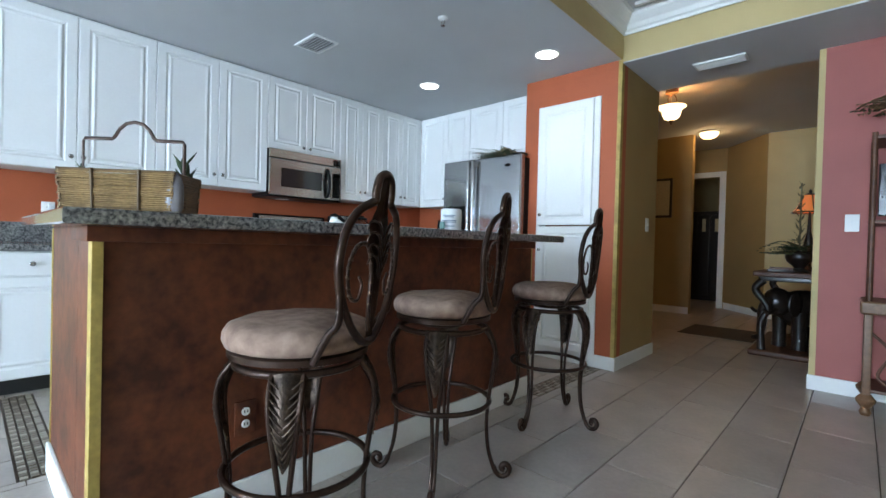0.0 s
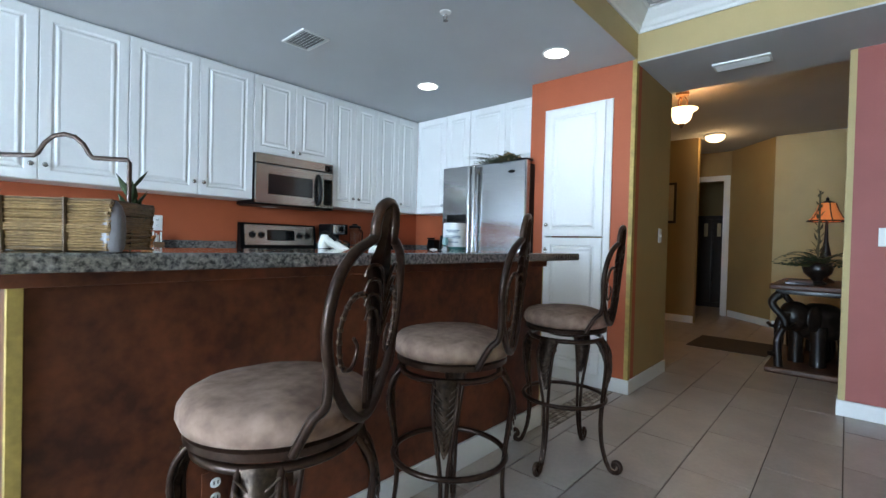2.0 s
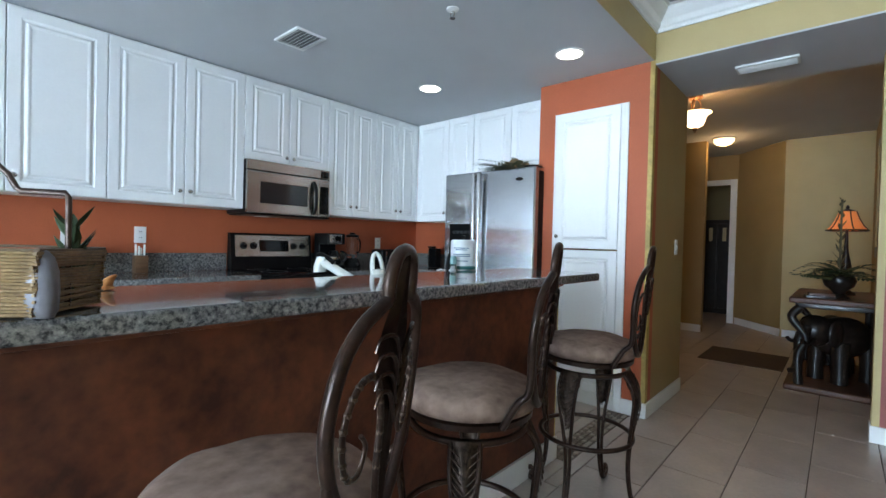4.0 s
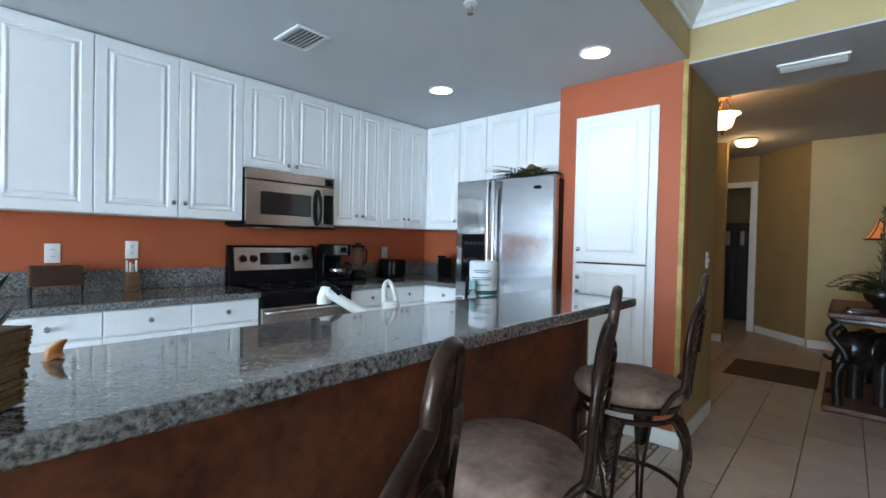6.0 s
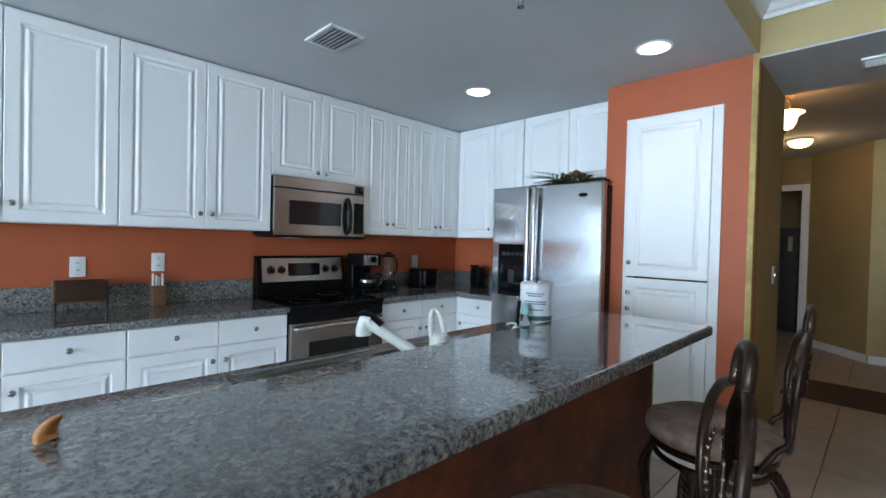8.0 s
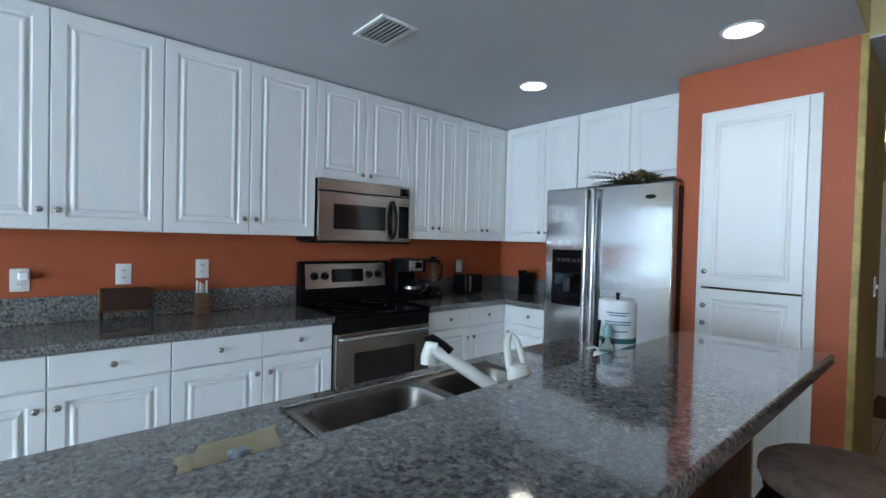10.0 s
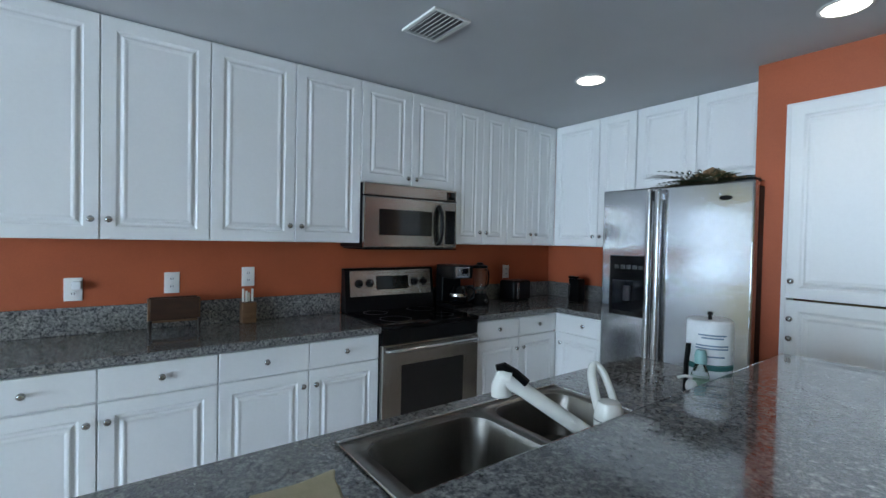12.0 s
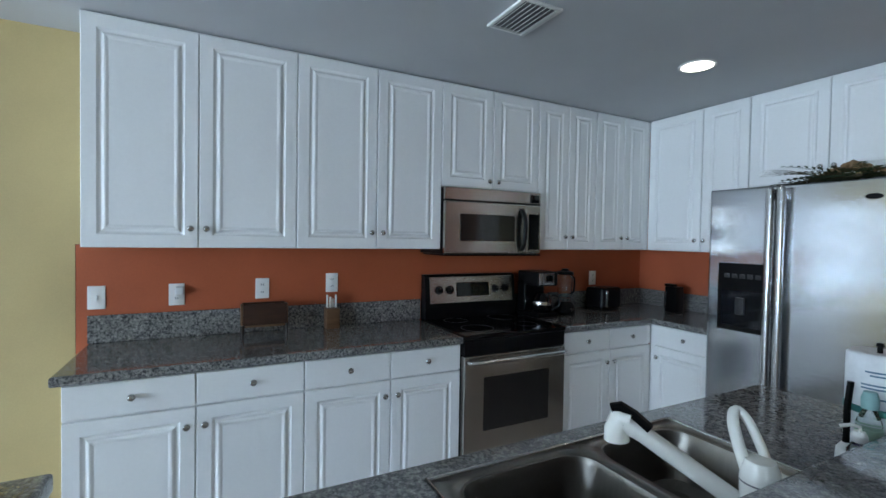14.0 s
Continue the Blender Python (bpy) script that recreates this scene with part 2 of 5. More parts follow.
def lathe(profile, steps=28, bm=None, m=None):
    """Turned body from (radius, height) pairs."""
    own = bmesh.new()
    rings = []
    for r, z in profile:
        if r < 1e-5:
            rings.append([own.verts.new((0, 0, z))])
        else:
            rings.append([own.verts.new((r * math.cos(2 * math.pi * k / steps), r * math.sin(2 * math.pi * k / steps), z)) for k in range(steps)])
    for a, b in zip(rings, rings[1:]):
        for k in range(steps):
            q = (k + 1) % steps
            if len(a) == 1 and len(b) == 1:
                continue
            if len(a) == 1:
                own.faces.new((a[0], b[k], b[q]))
            elif len(b) == 1:
                own.faces.new((a[k], a[q], b[0]))
            else:
                own.faces.new((a[k], a[q], b[q], b[k]))
    ends = [r for r in (rings[0], rings[-1]) if len(r) > 1]
    if len(ends) == 2:
        for k in range(steps):
            q = (k + 1) % steps
            own.faces.new((ends[0][k], ends[0][q], ends[1][q], ends[1][k]))
    elif ends:
        own.faces.new(ends[0])
    return merge(bm, own, m)


def spline(pts, n=6, closed=False):
    """Catmull-Rom through the points."""
    P = [Vector(p) for p in pts]
    out = []
    N = len(P)
    last = N if closed else N - 1
    for i in range(last):
        p0 = P[(i - 1) % N] if closed or i > 0 else P[0]
        p1, p2 = P[i], P[(i + 1) % N]
        p3 = P[(i + 2) % N] if closed or i + 2 < N else P[-1]
        for k in range(n):
            t = k / n
            out.append(0.5 * (2 * p1 + (p2 - p0) * t + (2 * p0 - 5 * p1 + 4 * p2 - p3) * t * t + (3 * p1 - p0 - 3 * p2 + p3) * t ** 3))
    if not closed:
        out.append(P[-1])
    return out


def tube(pts, r, sides=8, closed=False, bm=None, taper=None, flat=1.0):
    """A round bar along the points; taper gives the radius factor along it."""
    own = bmesh.new()
    P = [Vector(p) for p in pts]
    N = len(P)
    rings = []
    up = None
    for i, p in enumerate(P):
        if closed:
            d = P[(i + 1) % N] - P[i - 1]
        else:
            d = P[min(i + 1, N - 1)] - P[max(i - 1, 0)]
        d.normalize()
        if up is None:
            up = d.orthogonal().normalized()
        up = (up - d * up.dot(d))
        up = up.normalized() if up.length > 1e-6 else d.orthogonal().normalized()
        side = d.cross(up)
        rr = r * (taper(i / max(1, N - 1)) if taper else 1)
        rings.append([own.verts.new(p + rr * (math.cos(2 * math.pi * k / sides) * up + flat * math.sin(2 * math.pi * k / sides) * side)) for k in range(sides)])
    pairs = list(zip(rings, rings[1:])) + ([(rings[-1], rings[0])] if closed else [])
    for a, b in pairs:
        for k in range(sides):
            q = (k + 1) % sides
            own.faces.new((a[k], a[q], b[q], b[k]))
    if not closed:
        own.faces.new(rings[0])
        own.faces.new(rings[-1][::-1])
    return merge(bm, own)


def ring(radius, r, z, steps=40, sides=8, bm=None):
    return tube([(radius * math.cos(2 * math.pi * k / steps), radius * math.sin(2 * math.pi * k / steps), z) for k in range(steps)], r, sides, True, bm)


def panel_door(w, h, thick=0.019, margin=0.058, routed=True):
    """A door leaf in its own x (width), z (height); its face looks along -y. Routed groove round a raised field."""
    bm = bmesh.new()
    rings = [(0.0, 0.0, thick), (0.0, 0.0, 0.003), (0.003, 0.003, 0.0)]
    if routed:
        m = min(margin, w * 0.24, h * 0.3)
        rings += [(m + i, m + i, d) for i, d in ((0.0, 0.0), (0.004, 0.0035), (0.009, 0.0075), (0.015, 0.009), (0.020, 0.006), (0.024, 0.0005), (0.030, -0.0025), (0.036, -0.002), (0.046, 0.0012))]
    loops = []
    for ax, az, d in rings:
        loops.append([bm.verts.new(c) for c in ((ax, d, az), (w - ax, d, az), (w - ax, d, h - az), (ax, d, h - az))])
    for a, b in zip(loops, loops[1:]):
        for k in range(4):
            bm.faces.new((a[k], a[(k + 1) % 4], b[(k + 1) % 4], b[k]))
    bm.faces.new(loops[-1])
    bm.faces.new(loops[0][::-1])
    return bm


def knob_mesh(m):
    return lathe([(0.0, 0.0), (0.006, 0.0), (0.0055, 0.010), (0.0085, 0.014), (0.0150, 0.018), (0.0155, 0.023), (0.011, 0.028), (0, 0.030)], 16, None, m)


FACE = {"x": pose(0, 0, 0, 0, 0, 90), "y": Matrix.Identity(4)}  # a leaf turned to look along +x, or left looking along -y


def leaf(unit, name, axis, front, a, z, w, h, knob=None, routed=True, mat=None):
    """Hang a leaf on a unit. axis x: face looks along +x at x=front, a is its low y. axis y: face looks along -y at y=front, a is its low x."""
    gap = 0.0026
    base = pose(front, a + gap, z + gap, 0, 0, 90) if axis == "x" else pose(a + gap, front, z + gap)
    bm = panel_door(w - 2 * gap, h - 2 * gap, routed=routed)
    bm.transform(unit.matrix_world.inverted() @ base)
    d = part(name, bm, mat or M_WHITE, unit, "", 12)
    if knob:
        turn = base @ pose(knob[0] - gap, 0, knob[1] - gap, 90, 0, 0)
        part("knob", knob_mesh(unit.matrix_world.inverted() @ turn), M_CHROME, d, "round satin nickel knob")
    return d


def carcass(unit, x0, x1, y0, y1, z0, z1):
    o = unit.matrix_world.translation
    return part("body", box(x0 - o.x, x1 - o.x, y0 - o.y, y1 - o.y, z0 - o.z, z1 - o.z, 0.001), M_WHITE, unit)


# ---- structure ----
CEIL = 2.48
ground = structure("floor", box(-5.2, 4.3, -5.3, 11.4, -0.12, -0.006), M_GROUT, "dark grout bed under cream floor tiles", "floor")
outside = structure("ground", box(-400, 400, -400, 400, -6.2, -6.0), material("lawn", (0.10, 0.12, 0.06), rough=0.95, scale=0.05), "ground far below outside", "ground")

wr = box(-4.13, -4.01, 0.41, 4.58, 0, 2.9)
box(-4.13, -4.01, 0.315, 0.41, 0.0, 1.42, bm=wr)
structure("wall_west", wr, M_RED, "terracotta painted kitchen wall", "wall")
ww = box(-4.13, -4.01, -0.1, 0.313, 0, 2.9)
box(-4.13, -4.01, 0.313, 0.408, 1.422, 2.9, bm=ww)
box(-4.13, -4.01, -5.0, -2.7, 0, 2.9, bm=ww)
box(-4.13, -4.01, -2.7, -0.1, 0, 0.85, bm=ww)
box(-4.13, -4.01, -2.7, -0.1, 2.05, 2.9, bm=ww)
structure("wall_southwest", ww, M_YELLOW, "soft yellow painted wall", "wall")
ws = box(-4.13, -2.65, -5.12, -5.0, 0, 2.9)
box(1.15, 4.12, -5.12, -5.0, 0, 2.9, bm=ws)
box(-2.65, 1.15, -5.12, -5.0, 2.42, 2.9, bm=ws)
box(-2.65, 1.15, -5.12, -5.0, 0, 0.12, bm=ws)
structure("wall_south", ws, M_YELLOW, "soft yellow painted wall with glazed opening", "wall")
structure("wall_north", box(-4.01, -2.03, 4.46, 4.58, 0, 2.9), M_RED, "terracotta painted kitchen wall", "wall")
structure("wall_far_east", box(4.0, 4.12, -5.0, 4.54, 0, 2.9), M_YELLOW, "plain yellow wall", "wall")


def window(name, axis, at, a0, a1, z0, z1, bars, rails):
    """Glazed frame filling an opening."""
    w = tagged(new(name), "white framed glazed window", "window", "", "structure")

    def bar(p0, p1, q0, q1, d0, d1):
        return box(p0, p1, d0, d1, q0, q1, 0.003) if axis == "y" else box(d0, d1, p0, p1, q0, q1, 0.003)
    for k in range(bars + 1):
        c = a0 + (a1 - a0) * k / bars
        c = min(max(c, a0 + 0.03), a1 - 0.03)
        part("window_frame", bar(c - 0.03, c + 0.03, z0, z1, at - 0.04, at + 0.04), M_TRIM, w)
    for z in (z0 + 0.03, *rails, z1 - 0.03):
        part("window_rail", bar(a0 + 0.06, a1 - 0.06, z - 0.028, z + 0.028, at - 0.035, at + 0.035), M_TRIM, w)
    g = part("pane", bar(a0 + 0.05, a1 - 0.05, z0 + 0.05, z1 - 0.05, at - 0.004, at + 0.004), M_GLASS, w)
    g.visible_shadow = False
    return w


window("window_1", "y", -5.06, -2.65, 1.15, 0.12, 2.42, 4, (1.08, 1.62))
window("window_2", "x", -4.07, -2.7, -0.1, 0.85, 2.05, 2, (1.41, 1.74))

# pantry closet block beside the hall
pw = box(-2.03, -1.886, 3.89, 4.01, 0, CEIL)
box(-1.312, -1.15, 3.89, 4.01, 0, CEIL, bm=pw)
box(-1.886, -1.312, 3.89, 4.01, 2.225, CEIL, bm=pw)
structure("wall_pantry_front", pw, M_RED, "terracotta wall around the pantry door", "wall")
structure("wall_pantry_west", box(-2.03, -1.93, 4.01, 4.66, 0, CEIL), M_RED, "terracotta closet side wall", "wall")
structure("wall_pantry_east", box(-1.25, -1.15, 4.01, 4.78, 0, 2.78), M_OCHRE_DIM, "ochre hall side wall", "wall")
structure("wall_pantry_back", box(-3.0, -1.25, 4.68, 4.78, 0, 2.78), M_OCHRE_DIM, "ochre closet back wall", "wall")
structure("corner_trim", box(-1.178, -1.147, 3.886, 3.89, 0.1, CEIL), M_EDGE, "gold painted corner edge", "trim")
structure("corner_trim", box(-1.15, -1.146, 3.886, 3.93, 0.1, CEIL - 0.03), M_EDGE, "gold painted corner edge", "trim")

# coral wall right of the hall opening, hall walls
structure("wall_east", box(0.02, 4.0, 4.54, 4.66, 0, 2.6), M_PINK, "coral painted living room wall", "wall")
structure("corner_trim", box(0.016, 0.052, 4.535, 4.54, 0.1, 2.45), M_YELLOW, "pale yellow corner edge", "trim")
structure("wall_hall_reveal", box(0.014, 0.02, 4.54, 4.66, 0.1, 2.45), M_OCHRE_DIM, "ochre end of the coral wall", "wall")
structure("wall_hall_right", box(0.14, 0.26, 4.66, 8.54, 0, 2.78), M_OCHRE_DIM, "ochre hall wall behind a console", "wall")
structure("wall_hall_left", box(-3.0, -1.63, 7.9, 8.02, 0, 2.78), M_OCHRE_DIM, "ochre hall wall with a small picture", "wall")
structure("wall_hall_far_left", box(-3.12, -3.0, 4.68, 9.32, 0, 2.78), M_OCHRE_DIM, "ochre hall wall", "wall")
wd = box(-3.0, -2.12, 9.2, 9.32, 0, 2.78)
box(-1.52, -1.36, 9.2, 9.32, 0, 2.78, bm=wd)
box(-2.12, -1.52, 9.2, 9.32, 2.25, 2.78, bm=wd)
structure("wall_hall_end", wd, M_OCHRE_DIM, "ochre hall end wall with doorway", "wall")
diag = box(0, 1.02, 0, 0.12, 0, 2.78)
diag.transform(pose(-1.42, 9.2, 0, 0, 0, -49))
structure("wall_hall_angle", diag, M_OCHRE_DIM, "angled ochre hall wall", "wall")
# paler paint than the other hall walls carries the light falling here
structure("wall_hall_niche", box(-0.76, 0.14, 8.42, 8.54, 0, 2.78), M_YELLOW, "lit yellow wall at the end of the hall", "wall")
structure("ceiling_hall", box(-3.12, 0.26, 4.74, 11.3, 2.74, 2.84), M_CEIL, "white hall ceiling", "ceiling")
br = box(-2.7, -0.6, 11.1, 11.2, 0, 2.74)
box(-2.8, -2.7, 9.32, 11.2, 0, 2.74, bm=br)
box(-0.7, -0.6, 9.32, 11.2, 0, 2.74, bm=br)
structure("wall_back_room", br, M_OCHRE_DIM, "walls of the room beyond the doorway", "wall")

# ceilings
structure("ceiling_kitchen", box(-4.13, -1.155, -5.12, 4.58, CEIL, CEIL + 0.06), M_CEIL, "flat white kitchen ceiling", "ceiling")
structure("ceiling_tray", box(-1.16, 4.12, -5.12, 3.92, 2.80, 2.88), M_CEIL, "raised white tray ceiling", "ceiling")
structure("beam_side", box(-1.20, -1.155, -5.0, 3.9, CEIL + 0.06, 2.80), M_YELLOW, "yellow drop face under the tray ceiling", "trim")
structure("beam_side_edge", box(-1.155, -1.150, -5.0, 3.9, CEIL - 0.002, 2.80), M_YELLOW, "yellow painted drop face", "trim")
structure("beam_front", box(-1.15, 4.0, 3.9, 4.75, 2.462, 2.86), M_YELLOW, "yellow beam over the hall opening", "trim")
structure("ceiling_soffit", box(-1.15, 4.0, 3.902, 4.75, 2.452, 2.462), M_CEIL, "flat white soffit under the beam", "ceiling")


def crown(points, depth=0.1):
    """Crown moulding profile swept along a straight run; points are (start, end, inward normal)."""
    (x0, y0), (x1, y1), (nx, ny) = points
    prof = [(0.0, -0.135), (0.012, -0.135), (0.016, -0.115), (0.03, -0.105), (0.045, -0.075), (0.075, -0.045), (0.088, -0.03), (0.092, -0.012), (0.11, -0.01), (0.11, 0.0), (0, 0)]
    bm = bmesh.new()
    a = [bm.verts.new((x0 + nx * p, y0 + ny * p, 2.799 + q)) for p, q in prof]
    b = [bm.verts.new((x1 + nx * p, y1 + ny * p, 2.799 + q)) for p, q in prof]
    for k in range(len(prof)):
        q = (k + 1) % len(prof)
        bm.faces.new((a[k], a[q], b[q], b[k]))
    bm.faces.new(a)
    bm.faces.new(b[::-1])
    return bm


structure("crown_moulding", crown(((-1.149, -5.0), (-1.149, 3.9), (1, 0))), M_TRIM, "white crown moulding", "trim")
structure("crown_moulding", crown(((-1.149, 3.899), (4.0, 3.899), (0, -1))), M_TRIM, "white crown moulding", "trim")
tr = box(-1.0, 3.9, 3.70, 3.73, 2.775, 2.80, 0.004)
structure("tray_trim", tr, M_TRIM, "thin white ceiling trim", "trim")


def skirting(x0, x1, y0, y1, h=0.105):
    bm = box(x0, x1, y0, y1, 0, h, 0.004)
    return structure("baseboard", bm, M_TRIM, "white painted baseboard", "trim")


skirting(-1.312, -1.136, 3.876, 3.89)
skirting(-2.03, -1.886, 3.876, 3.89)
skirting(-1.15, -1.136, 3.89, 4.78)
skirting(0.006, 4.0, 4.526, 4.54)
skirting(0.006, 0.014, 4.54, 4.66)
skirting(-3.0, -1.63, 7.886, 7.9)
skirting(-0.74, 0.14, 8.406, 8.42)
dsk = box(0.02, 1.0, -0.014, 0.0, 0, 0.105, 0.004)
dsk.transform(pose(-1.42, 9.2, 0, 0, 0, -49))
structure("baseboard", dsk, M_TRIM, "white painted baseboard", "trim")
skirting(-4.01, -3.996, -0.1, 0.313)
# door casing at the end of the hall
dc = box(-1.52, -1.43, 9.17, 9.2, 0, 2.34, 0.006)
box(-2.12, -1.52, 9.17, 9.2, 2.25, 2.34, 0.006, bm=dc)
box(-2.21, -2.12, 9.17, 9.2, 0, 2.34, 0.006, bm=dc)
structure("door_casing", dc, M_TRIM, "white casing of the open doorway", "trim")

# peninsula: half-height wall, end panel, cabinets behind
PEN0, PEN1 = 0.595, 2.915
structure("wall_bar", box(-1.57, -1.33, PEN0, PEN1, 0, 1.008), M_FAUX, "sponge-painted rust coloured bar wall", "wall")
structure("wall_bar_end", box(-2.15, -1.572, PEN0, 0.65, 0, 1.008), M_FAUX, "sponge-painted rust coloured end wall", "wall")
structure("bar_cap", box(-1.56, -1.30, PEN0 - 0.02, PEN1, 0.965, 1.0085, 0.003), M_FAUX, "rust painted ledge under the bar top", "trim")
structure("bar_edge", box(-1.368, -1.316, PEN0 - 0.006, PEN0 + 0.022, 0, 0.965, 0.002), M_EDGE, "gold painted corner of the bar", "trim")
structure("bar_edge", box(-2.165, -2.15, PEN0 - 0.004, 0.655, 0, 1.005, 0.002), M_EDGE, "gold painted corner of the bar", "trim")
structure("bar_edge", box(-1.355, -1.327, PEN1, PEN1 + 0.005, 0.1, 1.0, 0.001), M_EDGE, "gold painted corner of the bar", "trim")
skirting(-1.33, -1.315, PEN0 + 0.022, PEN1 + 0.012, 0.125)
skirting(-2.165, -1.37, PEN0 - 0.014, PEN0, 0.125)
skirting(-1.57, -1.33, PEN1, PEN1 + 0.012, 0.125)


def slab(outline, z0, z1, r=0.01, hole=None):
    """Stone slab with an eased upper and lower edge from a plan outline."""
    bm = bmesh.new()
    vs = [bm.verts.new((x, y, z0)) for x, y in outline]
    f = bm.faces.new(vs)
    res = bmesh.ops.extrude_face_region(bm, geom=[f])
    top = [g for g in res["geom"] if isinstance(g, bmesh.types.BMVert)]
    for v in top:
        v.co.z = z1
    bm.normal_update()
    edges = [e for e in bm.edges if abs(e.verts[0].co.z - e.verts[1].co.z) < 1e-6]
    bmesh.ops.bevel(bm, geom=edges, offset=r, segments=3, affect="EDGES", profile=0.5)
    return bm


bar_top = thing("bar_countertop", "polished speckled grey granite bar top", "countertop", (-1.35, 1.7, 1.008))
bt = slab([(-2.19, 0.50), (-1.105, 0.50), (-1.105, 2.93), (-1.60, 2.93), (-1.60, 0.675), (-2.19, 0.675)], 1.009, 1.05, 0.009)
bt.transform(bar_top.matrix_world.inverted())
part("slab", bt, M_GRANITE, bar_top)

# lower counter with the sink cut-out, in four butted strips
SX0, SX1, SY0, SY1 = -2.05, -1.655, 1.40, 2.20
lower = thing("sink_countertop", "polished grey granite counter around the sink", "countertop", (-1.85, 1.7, 0.872))
lc = bmesh.new()
for x0, x1, y0, y1 in ((-2.165, SX0, 0.656, 2.915), (SX1, -1.571, 0.656, 2.915), (SX0, SX1, 0.656, SY0), (SX0, SX1, SY1, 2.915)):
    box(x0, x1, y0, y1, 0.875, 0.915, bm=lc)
lc.transform(lower.matrix_world.inverted())
part("slab", lc, M_GRANITE, lower)

pen = thing("sink_cabinet", "white sink base cabinet under granite counter", "cabinet", (-1.85, 1.8, 0))
part("body", box(-0.26, -0.242, -1.1, 1.1, 0.1, 0.872), M_WHITE, pen)
part("body", box(-0.24, 0.275, -1.095, -1.08, 0.1, 0.872), M_WHITE, pen)
part("end_panel", box(-0.26, 0.278, 1.1, 1.118, 0, 0.872), M_WHITE, pen)
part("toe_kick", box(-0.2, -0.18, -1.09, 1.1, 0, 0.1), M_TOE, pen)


# ---- kitchen cabinets ----
UX, UF = -4.01, -3.699     # wall and carcass front of the wall units
for y0, ym, y1, z0, kz in ((0.40, 0.868, 1.335, 1.415, 0.095), (1.335, 1.787, 2.212, 1.415, 0.095), (2.212, 2.596, 2.98, 1.815, 0.05), (2.98, 3.262, 3.54, 1.415, 0.095), (3.54, 3.84, 4.128, 1.415, 0.095)):
    u = thing("wall_cabinet", "white raised-panel wall cabinet with two closed doors" if z0 < 1.5 else "short white wall cabinet above the microwave", "cabinet", (UX, (y0 + y1) / 2, z0), group="white wall cabinets")
    carcass(u, UX, UF, y0 + 0.001, y1 - 0.001, z0, CEIL - 0.004)
    leaf(u, "door", "x", UF + 0.019, y0, z0, ym - y0, CEIL - 0.012 - z0, (ym - y0 - 0.034, kz))
    leaf(u, "door", "x", UF + 0.019, ym, z0, y1 - ym, CEIL - 0.012 - z0, (0.034, kz))
for x0, xm, x1, z0 in ((-3.678, -3.228, -2.905, 1.415), (-2.90, -2.465, -2.035, 1.86)):
    u = thing("wall_cabinet", "white raised-panel wall cabinet with two closed doors" if z0 < 1.5 else "short white wall cabinet above the refrigerator", "cabinet", ((x0 + x1) / 2, 4.46, z0), group="white wall cabinets")
    carcass(u, x0 + 0.001, x1 - 0.001, 4.149, 4.458, z0, CEIL - 0.004)
    leaf(u, "door", "y", 4.13, x0, z0, xm - x0, CEIL - 0.012 - z0, (xm - x0 - 0.034, 0.085))
    leaf(u, "door", "y", 4.13, xm, z0, x1 - xm, CEIL - 0.012 - z0, (0.034, 0.085))
part("filler", box(-0.02, 0.02, -0.004, 0.0, 0, 1.05), M_WHITE, thing("cabinet_filler", "white filler strip between wall cabinets", "cabinet", (-3.70, 4.134, 1.415)))

BF = -3.429                # carcass front of the base units
for y0, ym, y1 in ((0.395, 0.867, 1.336), (1.336, 1.788, 2.218), (2.992, 3.43, 3.86)):
    u = thing("base_cabinet", "white raised-panel base cabinet with two drawers over doors", "cabinet", (-4.0, (y0 + y1) / 2, 0), group="white base cabinets")
    carcass(u, -3.99, BF, y0 + 0.001, y1 - 0.001, 0.1, 0.872)
    o = u.matrix_world.translation
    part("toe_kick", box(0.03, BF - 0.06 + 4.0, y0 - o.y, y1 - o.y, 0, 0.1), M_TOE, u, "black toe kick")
    for a, b, kx in ((y0, ym, ym - y0 - 0.036), (ym, y1, 0.036)):
        leaf(u, "drawer", "x", BF + 0.019, a, 0.722, b - a, 0.146, ((b - a) / 2, 0.075), routed=False)
        leaf(u, "door", "x", BF + 0.019, a, 0.105, b - a, 0.612, (kx, 0.53))
u = thing("base_cabinet", "narrow white base cabinet beside the refrigerator", "cabinet", (-3.17, 4.45, 0), group="white base cabinets")
carcass(u, BF + 0.001, -2.945, 3.872, 4.45, 0.1, 0.872)
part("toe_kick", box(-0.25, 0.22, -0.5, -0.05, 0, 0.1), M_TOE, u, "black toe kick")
leaf(u, "drawer", "y", 3.853, -3.385, 0.722, 0.44, 0.146, (0.25, 0.075), routed=False)
leaf(u, "door", "y", 3.853, -3.385, 0.105, 0.44, 0.612, (0.04, 0.53))
part("corner_post", box(-0.255, -0.216, -0.58, -0.57, 0.1, 0.87), M_WHITE, u)

